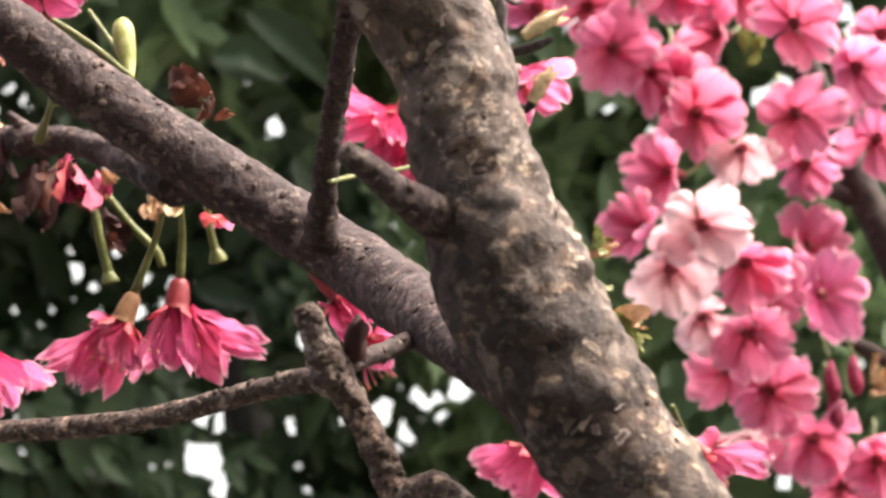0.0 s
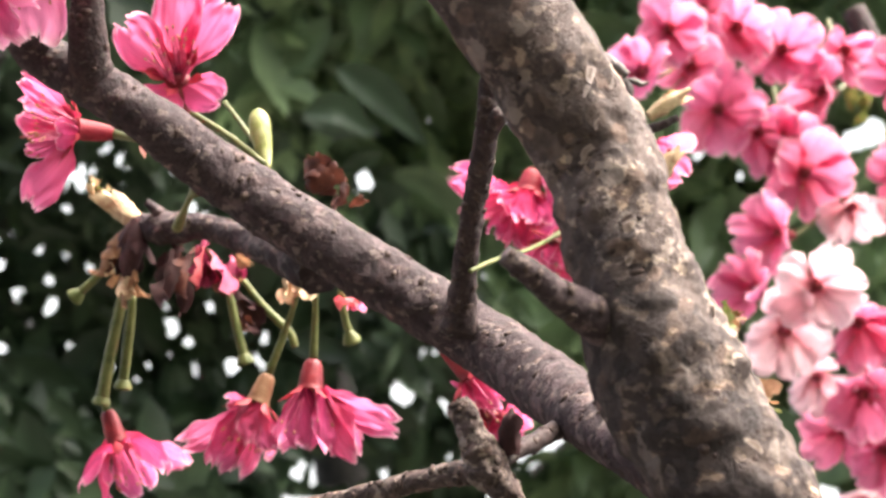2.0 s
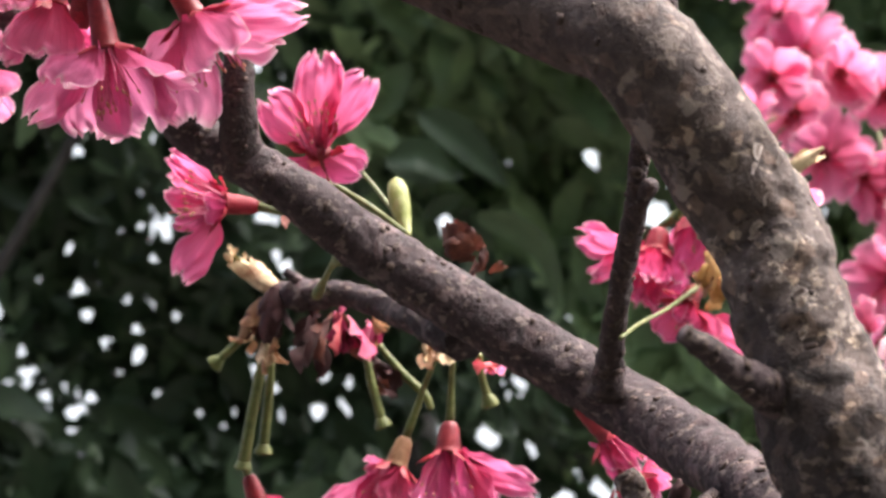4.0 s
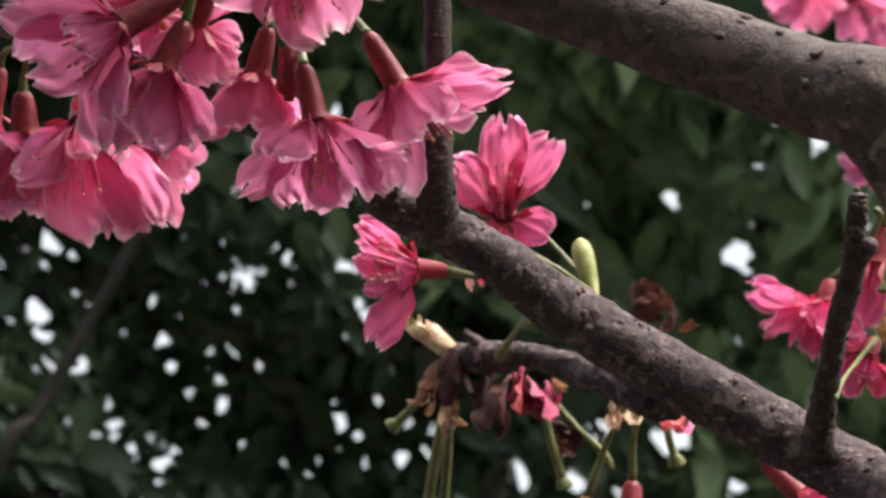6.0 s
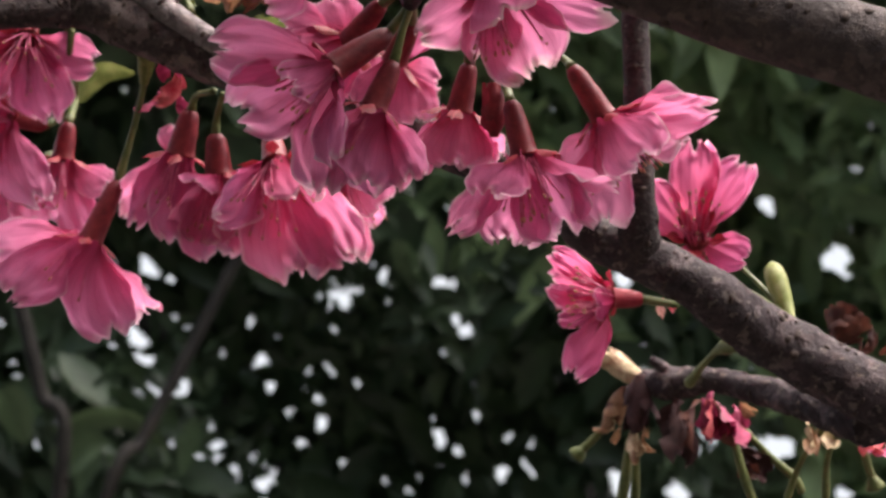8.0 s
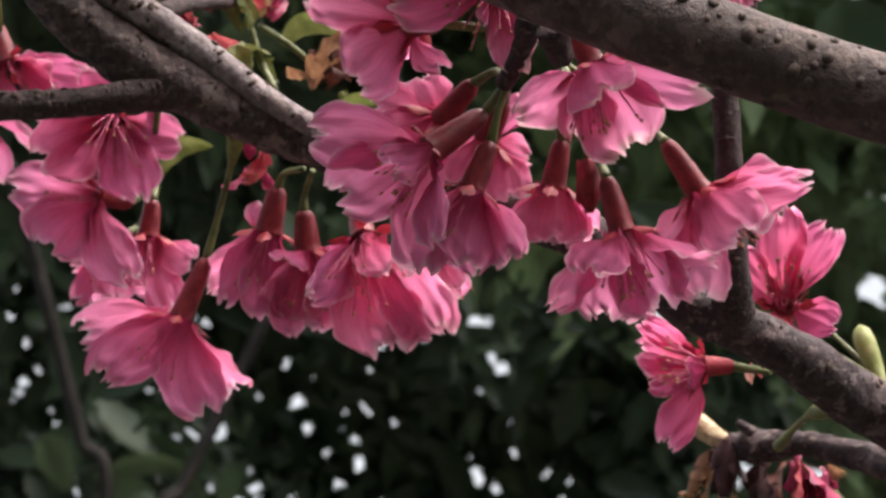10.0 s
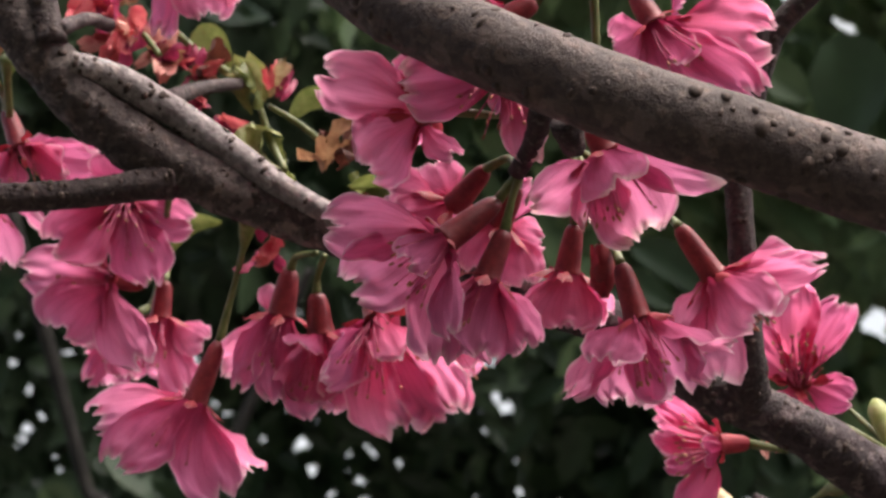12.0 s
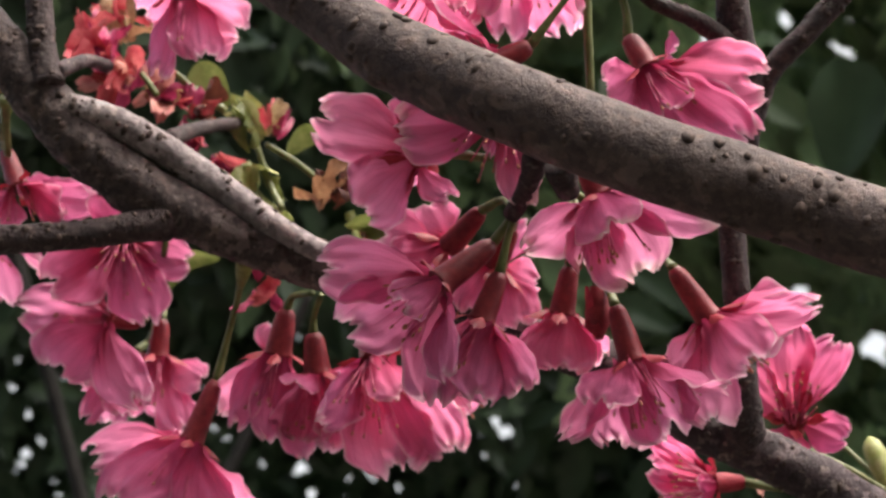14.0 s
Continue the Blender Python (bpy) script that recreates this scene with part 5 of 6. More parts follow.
spent([(-0.1494, 0.2870, 1.7884), (-0.1518, 0.2953, 1.7862), (-0.1538, 0.3034, 1.7820)], [1.4, 1.0, 0.9], "olive stalk beside the branch", 137, False)
withered((-0.1514, 0.2921, 1.7890), (0.2, -0.2, 0.6), 4, 10, [YOUNG_LEAF, RUST], "olive leaf scales beside the branch", 138, 50, "young_leaves")
withered((0.0202, 0.3326, 1.7003), (0.2, -0.2, -0.6), 3, 3.6, [CORAL, SALMON], "small pink sepal under the branch", 139, 60)

# ---- single leaves ----
def leaf(name, points, width, mat, label, turn=0.0, fold=0.3, rows=12, group=""):
    """A pointed leaf along points, folded a little at its midrib."""
    line = spline(points, [0.001] * len(points), 6)
    thing = holder(name, Matrix.Translation(line[0][0]), label, "leaf", group)
    inverse = thing.matrix_world.inverted()
    bm = bmesh.new()
    rings = []
    for n, (place, _) in enumerate(line):
        f = n / (len(line) - 1)
        ahead = (line[min(n + 1, len(line) - 1)][0] - line[max(n - 1, 0)][0]).normalized()
        side = ahead.cross(Vector((0, -1, 0.2))).normalized()
        side = (Matrix.Rotation(turn, 3, ahead) @ side)
        up = side.cross(ahead)
        w = width / 2 * math.sin(math.pi * min(1.0, f ** 0.8)) ** 0.75 + 0.0003
        rings.append([bm.verts.new(inverse @ (place + side * (u * w) + up * (fold * abs(u) * w + 0.06 * w * noise.noise((f * 6, u * 2, width * 900))))) for u in (-1, -0.5, 0, 0.5, 1)])
    for a, b in zip(rings, rings[1:]):
        for k in range(4):
            bm.faces.new((a[k], a[k + 1], b[k + 1], b[k]))
    part("blade", bm, mat, thing)
    stem("midrib", [p for p, _ in line], [0.5 * width * 20] + [0.3 * width * 20] * (len(line) - 2) + [0.1], mat, thing, "", 6, 1, 0.0, 0.01, inverse)
    return thing


leaf("young_leaf", [(-0.1290, 0.3599, 1.7662), (-0.1267, 0.3583, 1.7715), (-0.1213, 0.3576, 1.7743), (-0.1138, 0.3581, 1.7737)], 0.006, YOUNG_LEAF, "narrow olive young leaf behind a flower stalk", 0.9)
leaf("young_leaf", [(-0.0964, 0.3636, 1.8061), (-0.0910, 0.3619, 1.8110), (-0.0854, 0.3622, 1.8111), (-0.0808, 0.3635, 1.8084)], 0.006, YOUNG_LEAF, "narrow green young leaf behind bud stalks", 0.9)
leaf("young_leaf", [(-0.1177, 0.3436, 1.8265), (-0.1147, 0.3461, 1.8206), (-0.1100, 0.3487, 1.8146)], 0.010, YOUNG_LEAF, "small folded green leaf behind withered blossoms", 0.4)
BROAD = "broad dark green leaf of the evergreen behind"
BROAD_PALE = "pale grey-green leaf in front of the dark evergreen"
leaf("evergreen_leaf", [(-0.5433, 1.7034, 1.9566), (-0.4901, 1.7007, 1.9717), (-0.4439, 1.7040, 1.9680), (-0.4053, 1.7175, 1.9331)], 0.028, LEAF_SINGLE, BROAD_PALE, 0.9, group="single evergreen leaves")
leaf("evergreen_leaf", [(0.1715, 1.7141, 2.1402), (0.2193, 1.7128, 2.1312), (0.2614, 1.7192, 2.0958), (0.2774, 1.7351, 2.0338)], 0.035, LEAF_SINGLE, BROAD_PALE, 0.7, group="single evergreen leaves")
leaf("evergreen_leaf", [(0.2539, 1.5237, 2.4027), (0.2785, 1.5313, 2.3868), (0.3027, 1.5413, 2.3649)], 0.045, LEAF_SINGLE, BROAD_PALE, 0.3, group="single evergreen leaves")
leaf("evergreen_leaf", [(-0.6015, 1.6847, 2.0042), (-0.5824, 1.6941, 1.9790), (-0.5702, 1.7073, 1.9412)], 0.045, LEAF_SINGLE, BROAD_PALE, 0.3, group="single evergreen leaves")
leaf("evergreen_leaf", [(-0.5380, 1.7195, 1.9095), (-0.5109, 1.7123, 1.9343), (-0.4743, 1.7099, 1.9464)], 0.045, LEAF_SINGLE, BROAD_PALE, 0.2, group="single evergreen leaves")
leaf("evergreen_leaf", [(0.3429, 1.5143, 2.4380), (0.3517, 1.5387, 2.3779), (0.3337, 1.5684, 2.3009)], 0.09, LEAF, BROAD, 0.2, group="single evergreen leaves")
leaf("evergreen_leaf", [(0.0629, 1.7148, 2.2123), (0.1041, 1.7131, 2.2000), (0.1586, 1.7089, 2.1912)], 0.04, LEAF, BROAD, 0.3, group="single evergreen leaves")
leaf("evergreen_leaf", [(0.1006, 1.6962, 2.2658), (0.1563, 1.6979, 2.2340), (0.2134, 1.7063, 2.1758)], 0.045, LEAF, BROAD, 0.4, group="single evergreen leaves")
leaf("evergreen_leaf", [(0.0671, 1.7039, 2.2074), (0.1076, 1.6996, 2.2113), (0.1495, 1.7042, 2.1825)], 0.04, LEAF, BROAD, 0.3, group="single evergreen leaves")
leaf("evergreen_leaf", [(0.5634, 1.5321, 1.8406), (0.5801, 1.5362, 1.8115), (0.5738, 1.5472, 1.7701)], 0.05, LEAF, BROAD, 0.2, group="single evergreen leaves")

# ---- the second cherry bough, farther off ----
bough = holder("cherry_bough", Matrix.Translation(Vector((0.3604, 0.6095, 1.7450))), "dark cherry bough carrying open pink blossoms", "branch")
bough_back = bough.matrix_world.inverted()
for points, radii in (([(0.3032, 0.6090, 1.8735), (0.3153, 0.6046, 1.8400), (0.3259, 0.6033, 1.8164), (0.3393, 0.6032, 1.7859), (0.3497, 0.6023, 1.7605), (0.3639, 0.6019, 1.7308), (0.3949, 0.6132, 1.6622), (0.4328, 0.6483, 1.5330)], [5.5, 6.2, 6.6, 7.0, 7.4, 7.8, 9, 11]),
                      ([(0.3436, 0.6034, 1.7604), (0.3287, 0.6018, 1.7645), (0.3119, 0.6018, 1.7674)], [4.2, 3.2, 2.6]),
                      ([(0.3793, 0.6119, 1.6785), (0.3545, 0.6028, 1.6903), (0.3307, 0.5947, 1.6970)], [4.2, 3.6, 2.8])):
    stem("branch", points, radii, BARK_TWIG, bough, "", 20, 12, 0.12, 0.006, bough_back)

OPEN = "open pink cherry blossom on the farther bough"

def far_blossom(n, place, size, opening, mat, way):
    """An open blossom of the farther bough; n turns its petals."""
    way = Vector(way).normalized()
    base = Vector(place) - way * 0.009
    label = {BLUSH: "very pale blush cherry blossom on the farther bough", ROSE: "deep pink cherry blossom on the farther bough", HOT: "deep pink cherry blossom hanging above the limb"}.get(mat, OPEN)
    stalk = base - way * 0.012 + Vector((0.004, 0.004, 0.012))
    blossom(base, place, size * 0.95, opening + 2, 4, 23 * n, mat, label, [stalk], 200 + n, stamens=5, group="blossoms on the farther bough", stamen_len=0.35, ruffle=1.6, sepal_size=3.5, spread=1.2, cup=0.34, vary=22)

far_blossom(0, (0.2259, 0.5672, 1.8061), 19, 62, SHELL, (-0.1, -1, -0.35))
far_blossom(1, (0.2447, 0.5759, 1.8003), 18, 52, SHELL, (0.2, -1, -0.8))
far_blossom(2, (0.2588, 0.5610, 1.7788), 20, 62, SHELL, (0.1, -1, -0.45))
far_blossom(3, (0.2580, 0.5771, 1.7988), 17, 45, SHELL, (0.2, -0.7, -1))
far_blossom(4, (0.2928, 0.5400, 1.8121), 19, 64, SHELL, (0, -1, -0.3))
far_blossom(5, (0.2753, 0.5793, 1.8213), 18, 46, SHELL, (-0.9, -0.5, -0.2))
far_blossom(6, (0.2966, 0.5516, 1.7787), 20, 66, SHELL, (0.1, -1, -0.7))
far_blossom(7, (0.2773, 0.5602, 1.7651), 16, 50, BLUSH, (0, -0.7, -1))
far_blossom(8, (0.2429, 0.5498, 1.7495), 17, 48, SHELL, (-1, -0.5, 0))
far_blossom(9, (0.2473, 0.5244, 1.7223), 18, 66, BLUSH, (0, -1, -0.35))
far_blossom(10, (0.2393, 0.5365, 1.7078), 19, 58, BLUSH, (-0.2, -0.9, -0.8))
far_blossom(11, (0.2711, 0.5434, 1.7135), 19, 58, SHELL, (0.1, -0.9, -0.7))
far_blossom(12, (0.2322, 0.5470, 1.7253), 16, 44, SHELL, (-0.9, -0.5, 0.1))
far_blossom(13, (0.3186, 0.5929, 1.7347), 17, 62, SHELL, (0, -1, 0.2))
far_blossom(14, (0.3123, 0.5660, 1.7077), 19, 68, ROSE, (0.1, -1, -0.1))
far_blossom(15, (0.2815, 0.5679, 1.6907), 18, 56, SHELL, (-0.1, -0.9, -0.6))
far_blossom(16, (0.2987, 0.5905, 1.6715), 19, 66, SHELL, (0.1, -1, -0.2))
far_blossom(17, (0.2853, 0.6009, 1.6810), 18, 56, SHELL, (-0.6, -0.8, 0))
far_blossom(18, (0.3219, 0.6012, 1.6543), 19, 56, SHELL, (-0.1, -0.9, -0.7))
far_blossom(19, (0.3003, 0.6144, 1.6578), 17, 56, BLUSH, (-0.1, -0.6, -1))
far_blossom(20, (0.3286, 0.5609, 1.8045), 18, 58, ROSE, (-0.1, -0.9, -0.6))
far_blossom(21, (0.3434, 0.5751, 1.7786), 18, 56, ROSE, (-0.1, -0.9, -0.7))
far_blossom(22, (0.3193, 0.5944, 1.7714), 16, 52, ROSE, (-0.2, -0.8, -0.8))
far_blossom(23, (0.3472, 0.5960, 1.6454), 19, 56, SHELL, (-0.3, -0.9, -0.4))
far_blossom(24, (0.2561, 0.5735, 1.8371), 17, 56, SHELL, (-0.2, -0.9, -0.6))
far_blossom(25, (0.2215, 0.5906, 1.8332), 16, 52, SHELL, (-0.3, -0.9, -0.5))
far_blossom(26, (0.1916, 0.5579, 1.8167), 15, 52, ROSE, (-0.6, -0.7, 0.1))
far_blossom(27, (0.2854, 0.5782, 1.8404), 16, 54, SHELL, (0.1, -0.9, -0.6))
far_blossom(28, (0.2880, 0.5681, 1.7072), 17, 50, SHELL, (0.3, -0.9, -0.4))
far_blossom(29, (0.2651, 0.5742, 1.6978), 15, 50, BLUSH, (0, -0.6, -1))
far_blossom(30, (0.3461, 0.5719, 1.8248), 17, 56, SHELL, (0.2, -0.9, -0.3))
far_blossom(31, (0.3412, 0.6179, 1.6363), 17, 56, SHELL, (0, -0.9, -0.5))
far_blossom(32, (0.2340, 0.5655, 1.8422), 17, 56, SHELL, (0, -0.9, -0.5))
far_blossom(33, (0.2063, 0.5703, 1.8416), 17, 56, SHELL, (0, -0.9, -0.5))
far_blossom(34, (0.1735, 0.5738, 1.9046), 19, 60, HOT, (-0.2, -0.9, -0.7))
far_blossom(35, (0.1970, 0.5879, 1.9076), 18, 58, HOT, (0.2, -0.9, -0.6))
far_blossom(36, (0.2171, 0.5911, 1.8793), 20, 60, ROSE, (-0.1, -0.9, -0.5))
far_blossom(37, (0.2270, 0.5914, 1.8609), 20, 60, ROSE, (-0.2, -0.9, -0.4))
for n, place in enumerate(((0.3248, 0.5882, 1.6846), (0.3361, 0.5908, 1.6880), (0.3267, 0.5906, 1.6733))):
    a = Vector(place)
    bud("flower_bud", [a, a + Vector((0, 0, -0.006)), a + Vector((0.001, 0, -0.013)), a + Vector((0.001, 0, -0.017))], [1.2, 2.8, 3.0, 0.8], WINE, "closed crimson flower bud on the farther bough", "flower bud", 0,
        group="flower buds", stalk=[a + Vector((-0.002, 0.004, 0.012))])
withered((0.3339, 0.5692, 1.6707), (0, -0.5, 0.6), 6, 10, [RUST, BUD_CREAM], "tan withered blossom on the farther bough", 140, 70)
withered((0.2837, 0.5660, 1.8058), (0, -0.5, 0.6), 4, 12, [YOUNG_LEAF], "olive young leaf on the farther bough", 141, 70, "young_leaves")

# ---- the evergreen behind ----
evergreen = holder("evergreen_tree", pose(0.42, 3.2, 0.0), "dense dark-leaved evergreen tree with sky showing between the leaves", "tree")
green_back = evergreen.matrix_world.inverted()
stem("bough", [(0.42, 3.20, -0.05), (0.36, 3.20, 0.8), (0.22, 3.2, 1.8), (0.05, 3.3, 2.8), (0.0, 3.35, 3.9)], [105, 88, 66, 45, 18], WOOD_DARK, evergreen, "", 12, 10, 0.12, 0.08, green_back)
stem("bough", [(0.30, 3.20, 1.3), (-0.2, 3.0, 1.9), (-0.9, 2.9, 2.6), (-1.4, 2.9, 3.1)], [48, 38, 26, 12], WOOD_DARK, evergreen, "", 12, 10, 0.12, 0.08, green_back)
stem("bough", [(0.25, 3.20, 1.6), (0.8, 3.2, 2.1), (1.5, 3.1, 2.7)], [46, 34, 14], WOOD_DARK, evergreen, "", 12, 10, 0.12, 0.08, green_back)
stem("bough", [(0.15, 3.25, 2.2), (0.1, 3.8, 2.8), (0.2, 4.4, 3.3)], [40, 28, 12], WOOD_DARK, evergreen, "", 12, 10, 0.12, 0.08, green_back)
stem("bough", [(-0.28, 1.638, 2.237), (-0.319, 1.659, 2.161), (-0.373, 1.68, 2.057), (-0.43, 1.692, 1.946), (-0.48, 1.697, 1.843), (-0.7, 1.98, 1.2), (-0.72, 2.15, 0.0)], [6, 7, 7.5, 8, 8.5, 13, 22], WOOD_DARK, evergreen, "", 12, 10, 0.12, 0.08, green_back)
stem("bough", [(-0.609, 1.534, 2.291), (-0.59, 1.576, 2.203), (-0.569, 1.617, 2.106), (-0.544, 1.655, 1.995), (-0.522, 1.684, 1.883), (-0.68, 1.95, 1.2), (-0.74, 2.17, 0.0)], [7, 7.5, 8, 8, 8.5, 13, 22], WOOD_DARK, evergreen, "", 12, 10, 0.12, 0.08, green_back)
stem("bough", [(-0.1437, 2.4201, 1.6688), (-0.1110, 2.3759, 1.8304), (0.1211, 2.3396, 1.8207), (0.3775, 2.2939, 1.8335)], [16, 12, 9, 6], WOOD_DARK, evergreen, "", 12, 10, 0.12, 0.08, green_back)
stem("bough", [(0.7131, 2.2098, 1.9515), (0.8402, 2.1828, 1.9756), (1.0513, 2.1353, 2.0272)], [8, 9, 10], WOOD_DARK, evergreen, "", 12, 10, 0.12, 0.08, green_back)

MIDDLE = Vector((0.01, 0.0, 1.6))
# the larger gaps in the crown: azimuth, elevation and radius in degrees from the middle of the path
GAPS = []


def gap(azimuth, elevation, radius):
    GAPS.append((azimuth, elevation, radius))


gap(-16.6, 17.1, 0.11)
gap(-16.1, 17.6, 0.06)
gap(-15.7, 17.1, 0.04)
gap(-14.7, 17.6, 0.23)
gap(-14.3, 17.2, 0.11)
gap(-14.9, 16.8, 0.08)
gap(-13.8, 17.1, 0.06)
gap(-15.9, 14.6, 0.11)
gap(-14.7, 15.4, 0.06)
gap(-14.7, 14.8, 0.26)
gap(-15, 14.2, 0.08)
gap(-14.4, 14.1, 0.08)
gap(-13.9, 15.2, 0.05)
gap(-13.5, 15.7, 0.04)
gap(-16.6, 13.9, 0.04)
gap(-14.9, 12.9, 0.06)
gap(-13, 13.3, 0.04)
gap(-13.2, 12.9, 0.04)
gap(-12.6, 13.7, 0.04)
gap(-11.6, 12.6, 0.06)
gap(-12, 11.7, 0.04)
gap(-11.5, 11.8, 0.04)
gap(-12, 10.9, 0.04)
gap(-12.3, 10.5, 0.04)
gap(-16, 10.5, 0.08)
gap(-10.9, 10.1, 0.11)
gap(-10, 9.5, 0.2)
gap(-9.4, 10.2, 0.06)
gap(-13.7, 8.6, 0.05)
gap(-15.9, 8.6, 0.04)
gap(-10.6, 15.6, 0.07)
gap(-9.7, 13.4, 0.05)
gap(-9.8, 13, 0.04)
gap(-9, 12.1, 0.08)
gap(-7.5, 12, 0.04)
gap(-7.8, 11.7, 0.04)
gap(-8.5, 11.1, 0.08)
gap(-7.7, 12.8, 0.05)
gap(-7.4, 13.8, 0.04)
gap(-6.7, 14.6, 0.04)
gap(-6.8, 10.4, 0.04)
gap(-7, 9.9, 0.06)
gap(-8.5, 16.6, 0.04)
gap(-7.9, 16.6, 0.06)
gap(-7.1, 16.6, 0.1)
gap(-6.3, 16.9, 0.04)
gap(-5.2, 16.5, 0.05)
gap(-6.1, 17.7, 0.04)
gap(-5.1, 18.1, 0.04)
gap(-9.5, 18, 0.1)
gap(-8.1, 18, 0.04)
gap(-3.5, 17.1, 0.08)
gap(-2.7, 16.9, 0.1)
gap(-3.2, 17.3, 0.04)
gap(-2.7, 15.8, 0.04)
gap(-3.3, 15.3, 0.04)
gap(-2.4, 15.2, 0.04)
gap(-2, 15.6, 0.04)
gap(-1.8, 12.2, 0.04)
gap(-3.2, 11.5, 0.04)
gap(-3.1, 11, 0.1)
gap(-5.2, 9.6, 0.04)
gap(-4.3, 9.3, 0.08)
gap(-3.9, 9.9, 0.04)
gap(-0.7, 10, 0.23)
gap(0.4, 10, 0.04)
gap(12.4, 17.2, 0.39)
gap(12.8, 17.6, 0.23)
gap(10.1, 19.7, 0.19)
gap(4.8, 14.7, 0.09)
gap(10.2, 22.7, 0.07)
gap(12.1, 22.8, 0.07)
gap(14.3, 22.2, 0.09)
gap(6.7, 19.6, 0.04)
gap(16.2, 21.2, 0.07)
gap(3.7, 9.4, 0.43)
gap(5.9, 9, 0.31)
gap(2.4, 9.2, 0.09)
gap(7.3, 11.1, 0.09)
gap(12, 8.7, 0.23)
gap(16.5, 22.2, 0.04)
gap(13.3, 18.6, 0.04)
gap(-10.4, 19.3, 0.19)
gap(4.3, 23.4, 0.04)
gap(17.2, 21.9, 0.19)
gap(17.4, 18, 0.19)
gap(19, 17.3, 0.07)
gap(19.8, 20.3, 0.23)
gap(8.7, 6.7, 0.35)
gap(7.1, 6.4, 0.09)
gap(12.2, 6.3, 0.09)
gap(3, 6, 0.43)
gap(4.3, 6, 0.35)
gap(2, 5.9, 0.23)
gap(-3.7, 23.2, 0.19)
gap(2.2, 4.6, 0.51)
gap(2.8, 3.5, 0.23)
gap(0.3, 4.2, 0.07)
gap(5.6, 4.5, 0.09)
gap(6, 3.6, 0.09)
gap(9.9, 5.4, 0.23)
gap(9.3, 5.1, 0.07)
gap(24, 18.7, 0.51)
gap(23.3, 18.3, 0.19)
gap(25.7, 19.5, 0.07)
gap(27.1, 20.5, 0.35)
gap(26.5, 21.2, 0.07)
gap(21.7, 5.2, 0.43)
gap(23.7, 4.2, 0.27)
gap(-5, 3.7, 0.07)
gap(-21.1, 18, 0.06)
gap(-21.1, 17, 0.08)
gap(-20.5, 16.1, 0.08)
gap(-20.1, 15.3, 0.04)
gap(-20.4, 14.6, 0.05)
gap(-20.8, 13.9, 0.04)
gap(-19.1, 17.4, 0.1)
gap(-16.9, 18.1, 0.06)
gap(-19.4, 13.7, 0.08)
gap(-19.1, 13.2, 0.08)
gap(-18.5, 10.8, 0.11)
gap(-18.3, 10.1, 0.04)
gap(-10.5, 27.4, 0.09)
gap(-10, 29.4, 0.04)
gap(7.3, 29.6, 0.27)
gap(7.8, 29.2, 0.04)
gap(13.1, 28.2, 0.19)
gap(10.6, 29.8, 0.27)
gap(-11.8, 19.4, 0.04)
gap(2.9, 8, 0.51)
gap(2.8, 7.2, 0.27)
gap(3.4, 7, 0.27)
gap(5.3, 5.8, 0.14)
gap(10.1, 7.2, 0.23)
gap(11.5, 7.4, 0.35)
gap(10.9, 6.3, 0.19)
gap(4.2, 17.4, 0.27)
gap(-5.5, 17.4, 0.14)
gap(-2.8, 6.9, 0.14)
gap(13.5, 22.5, 0.04)
gap(13.6, 20.6, 0.04)
gap(12.7, 21, 0.04)
gap(15.8, 21.4, 0.04)
gap(9.8, 10.7, 0.31)
gap(9.1, 10.5, 0.19)
gap(10.1, 10.3, 0.07)
gap(9.6, 10.2, 0.09)
gap(9, 13.6, 0.04)
gap(15, 9.9, 0.09)
gap(-6.7, 19.5, 0.09)
gap(-2.7, 20.2, 0.07)
gap(-3, 19.8, 0.04)
gap(-2.7, 19.3, 0.04)
gap(-8.9, 19.2, 0.09)
gap(-7.8, 20, 0.04)
gap(-2.6, 22.5, 0.04)


def apart(az, el, turn, half, gap):
    """Distance, in degrees, of each leaf's midrib from a gap's centre, and the way from it."""
    dx, dy = az - gap[0], el - gap[1]
    ux, uy = np.cos(turn), np.sin(turn)
    s = np.clip(dx * ux + dy * uy, -half, half)
    ox, oy = dx - s * ux, dy - s * uy
    return np.hypot(ox, oy) + 1e-6, ox, oy


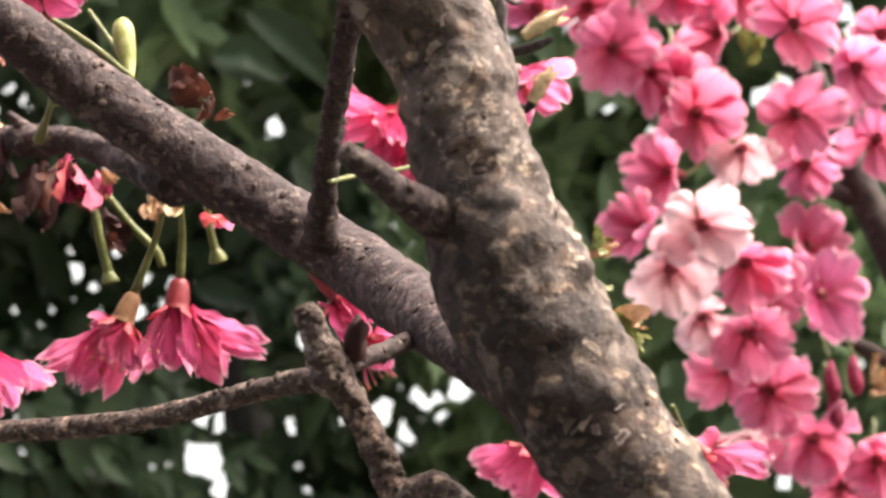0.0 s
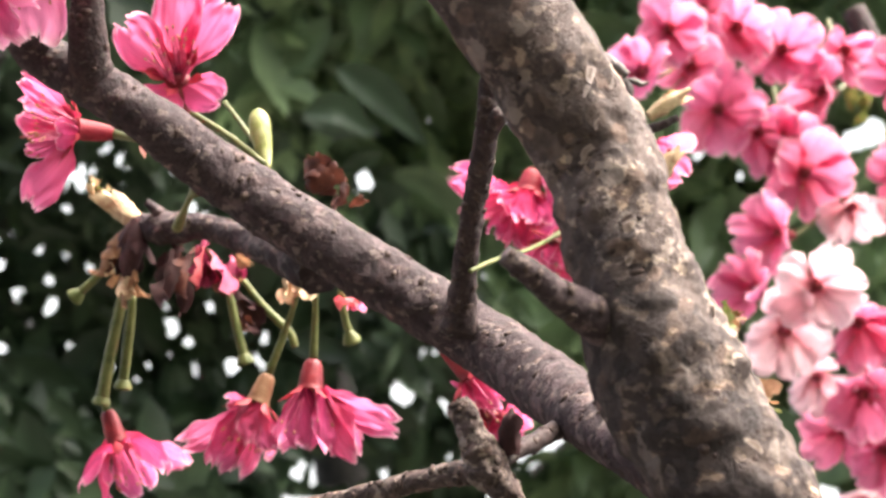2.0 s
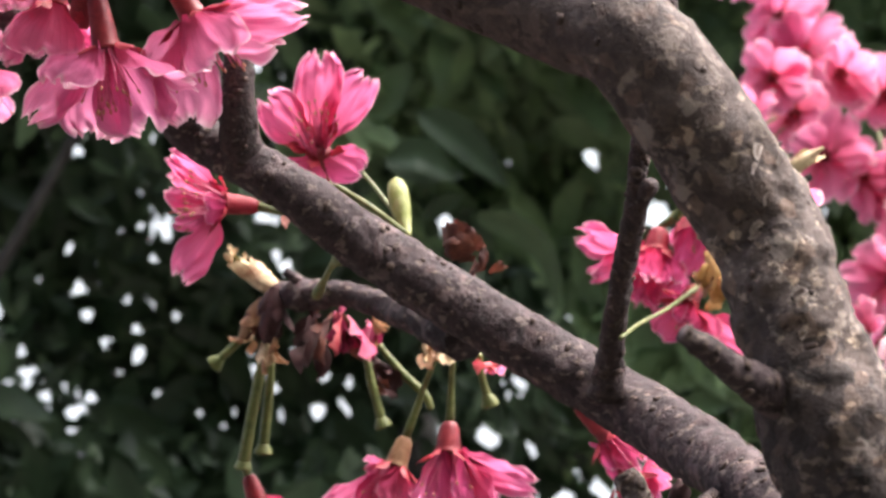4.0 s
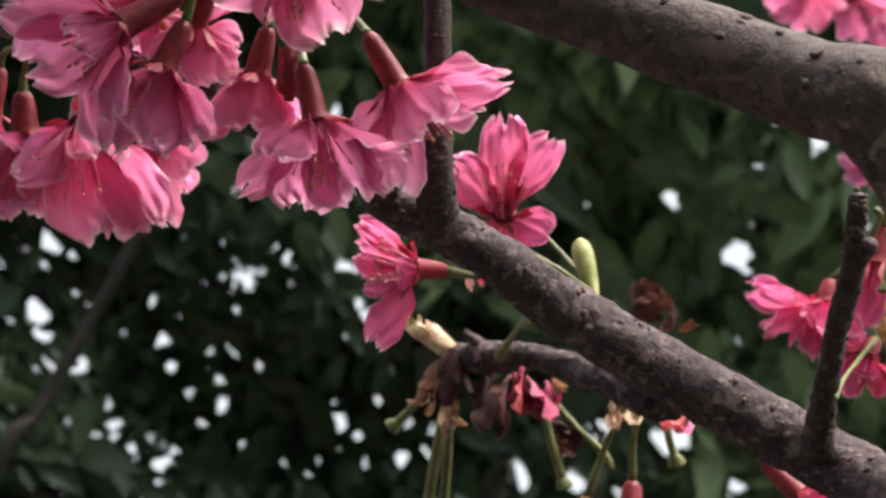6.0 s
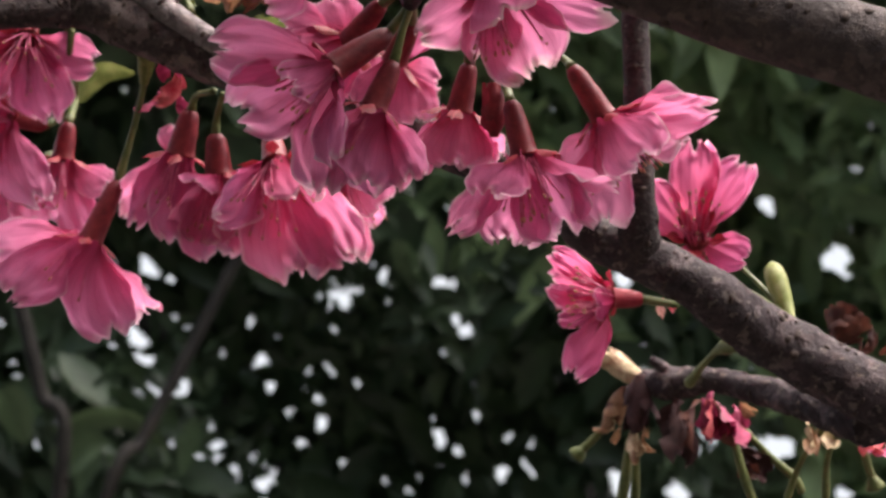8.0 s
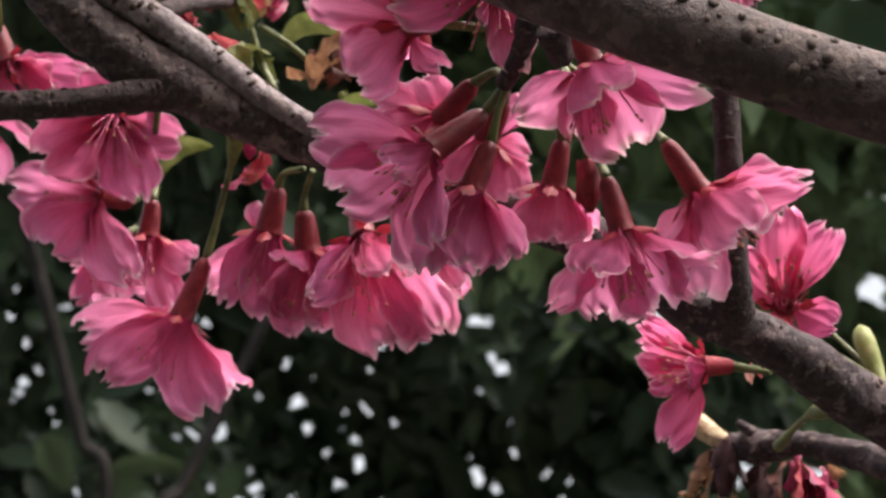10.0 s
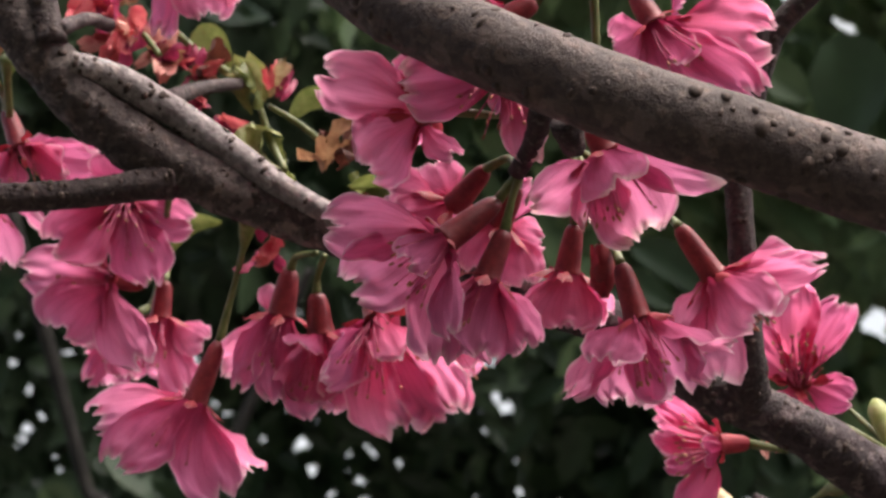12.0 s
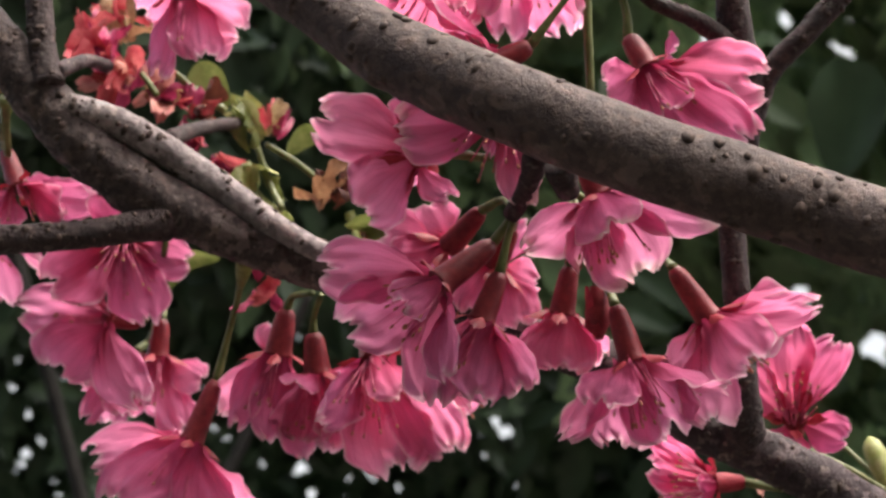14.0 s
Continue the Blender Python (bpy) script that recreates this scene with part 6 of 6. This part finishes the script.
def crown(seed, count, near, far, gaps, length, spread, lump=0.0, inside=None):
    """Leaves of the crown between two distances; at the gaps they are missing; inside: the crown's middle and half axes."""
    rng = np.random.default_rng(seed)
    az = rng.uniform(spread[0], spread[1], count)
    el = rng.uniform(spread[2], spread[3], count)
    dist = rng.uniform(near, far, count)
    size = rng.uniform(*length, count)
    turn = rng.normal(-1.2, 0.9, count)
    tilt = rng.normal(0.0, 0.55, count)
    half = np.degrees(size / 2 / dist)
    slim = half * 0.36
    keep = np.ones(count, bool)
    if lump:
        dist = dist + np.array([lump * noise.noise((a * 0.13, e * 0.13, 2.0)) for a, e in zip(az, el)])
    if inside:
        a, e = np.radians(az), np.radians(el)
        spot = np.stack([np.sin(a) * np.cos(e), np.cos(a) * np.cos(e), np.sin(e)], 1) * dist[:, None] + np.array(MIDDLE)
        off = (spot - np.array(inside[0])) / np.array(inside[1])
        bulge = np.array([1 + 0.35 * noise.noise(tuple(p * 1.7)) for p in spot])
        round_ = np.linalg.norm(off, axis=1)
        keep &= (round_ < bulge) & (round_ > bulge * 0.62)
    for gap in gaps:
        d, ox, oy = apart(az, el, turn, half, gap)
        keep &= d > gap[2] + slim * 0.62
    verts, faces = [], []
    outline = [(-0.5, 0.0), (-0.28, 0.15), (0.0, 0.19), (0.26, 0.12), (0.5, 0.0)]
    for a, e, d, s, t, k in zip(az[keep], el[keep], dist[keep], size[keep], turn[keep], tilt[keep]):
        a, e = math.radians(a), math.radians(e)
        way = Vector((math.sin(a) * math.cos(e), math.cos(a) * math.cos(e), math.sin(e)))
        right = Vector((math.cos(a), -math.sin(a), 0))
        up = right.cross(way)
        long = right * math.cos(t) + up * math.sin(t) + way * k * 0.6
        wide = way.cross(long).normalized() + way * k
        hollow = way * (s * 0.06)
        centre = MIDDLE + way * d
        first = len(verts)
        for n, (x, w) in enumerate(outline):
            droop = way * (s * 0.12 * (x * x)) - Vector((0, 0, s * 0.25 * max(0, x) ** 2))
            mid = centre + long * (x * s) + droop
            verts.append(mid + hollow * (w > 0))
            if w:
                verts += [mid + wide * (w * s), mid - wide * (w * s)]
        i = first
        faces += [(i, i + 1, i + 2), (i, i + 3, i + 1), (i + 1, i + 4, i + 5, i + 2), (i + 3, i + 6, i + 4, i + 1), (i + 4, i + 7, i + 8, i + 5), (i + 6, i + 9, i + 7, i + 4)]
        faces += [(i + 7, i + 10, i + 8), (i + 9, i + 10, i + 7)]
    return verts, faces


random_gaps = random.Random(7)
small = []
while len(small) < 260:
    a, e = random_gaps.uniform(-23, 29), random_gaps.uniform(0, 36)
    thin = noise.noise((a * 0.2, e * 0.2, 4.0)) * 1.5 + (0.12 if e < 16 else -0.12) - (0.1 if a > 10 else 0.0)
    if thin * 1.3 > random_gaps.uniform(-0.45, 0.5):
        if min(((a - p) ** 2 + (e - q) ** 2 for p, q, _ in small + GAPS), default=9) < random_gaps.choice((0.2, 0.4, 0.9)):
            continue
        small.append((a, e, random_gaps.choice((0.0, 0.02, 0.04, 0.06))))
# each gap is uneven: two or three overlapping openings
large = []
for a, e, r in GAPS:
    for _ in range(3 if r > 0.3 else 2):
        turn, off = random_gaps.uniform(0, 6.28), r * random_gaps.uniform(0.2, 0.55)
        large.append((a + off * math.cos(turn), e + off * math.sin(turn), 0.86 * r * (random_gaps.uniform(0.45, 0.8) if r < 0.16 else random_gaps.uniform(0.6, 0.95))))
gaps = large + small
behind = [(a, e, r + 0.8) for a, e, r in large] + small
verts, faces = [], []
VOLUME = ((0.25, 3.3, 2.35), (2.1, 1.75, 1.9))
for made in (crown(3, 9000, 1.98, 2.2, gaps, (0.07, 0.12), (-24, 30, -1, 37), 0.22), crown(4, 38000, 2.0, 2.2, gaps, (0.03, 0.055), (-24, 30, -1, 37), 0.22),
             crown(5, 85000, 2.25, 5.6, behind, (0.10, 0.18), (-52, 60, -30, 62), 0.0, VOLUME)):
    first = len(verts)
    verts += made[0]
    faces += [tuple(i + first for i in face) for face in made[1]]
# one side's leaves, painted paler for stronger light, go to an added second tree
lit_tree = holder("added_lit_tree", pose(1.9, 3.3, 0.0), "added tree beside the evergreen, leaves painted paler for stronger light", "tree")
broad_back = lit_tree.matrix_world.inverted()
# its boughs reach in among the evergreen's
stem("bough", [(1.9, 3.3, -0.05), (1.85, 3.25, 0.9), (1.7, 3.2, 1.9), (1.45, 3.1, 2.7), (1.2, 3.0, 3.5)], [95, 80, 60, 40, 16], WOOD_DARK, lit_tree, "", 12, 10, 0.12, 0.08, broad_back)
stem("bough", [(1.75, 3.2, 1.5), (1.35, 2.9, 1.95), (0.9, 2.6, 2.3), (0.5, 2.45, 2.6)], [42, 32, 22, 9], WOOD_DARK, lit_tree, "", 12, 10, 0.12, 0.08, broad_back)
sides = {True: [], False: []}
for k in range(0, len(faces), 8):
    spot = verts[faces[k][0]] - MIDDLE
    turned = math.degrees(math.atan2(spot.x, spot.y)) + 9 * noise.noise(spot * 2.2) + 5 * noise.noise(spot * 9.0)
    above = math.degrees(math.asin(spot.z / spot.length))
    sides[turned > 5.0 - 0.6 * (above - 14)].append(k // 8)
for paler, owner, mat, label in ((False, evergreen, LEAF, "dark green glossy evergreen leaves"), (True, lit_tree, LEAF_LIT, "mid-green leaves painted paler for stronger light on this side")):
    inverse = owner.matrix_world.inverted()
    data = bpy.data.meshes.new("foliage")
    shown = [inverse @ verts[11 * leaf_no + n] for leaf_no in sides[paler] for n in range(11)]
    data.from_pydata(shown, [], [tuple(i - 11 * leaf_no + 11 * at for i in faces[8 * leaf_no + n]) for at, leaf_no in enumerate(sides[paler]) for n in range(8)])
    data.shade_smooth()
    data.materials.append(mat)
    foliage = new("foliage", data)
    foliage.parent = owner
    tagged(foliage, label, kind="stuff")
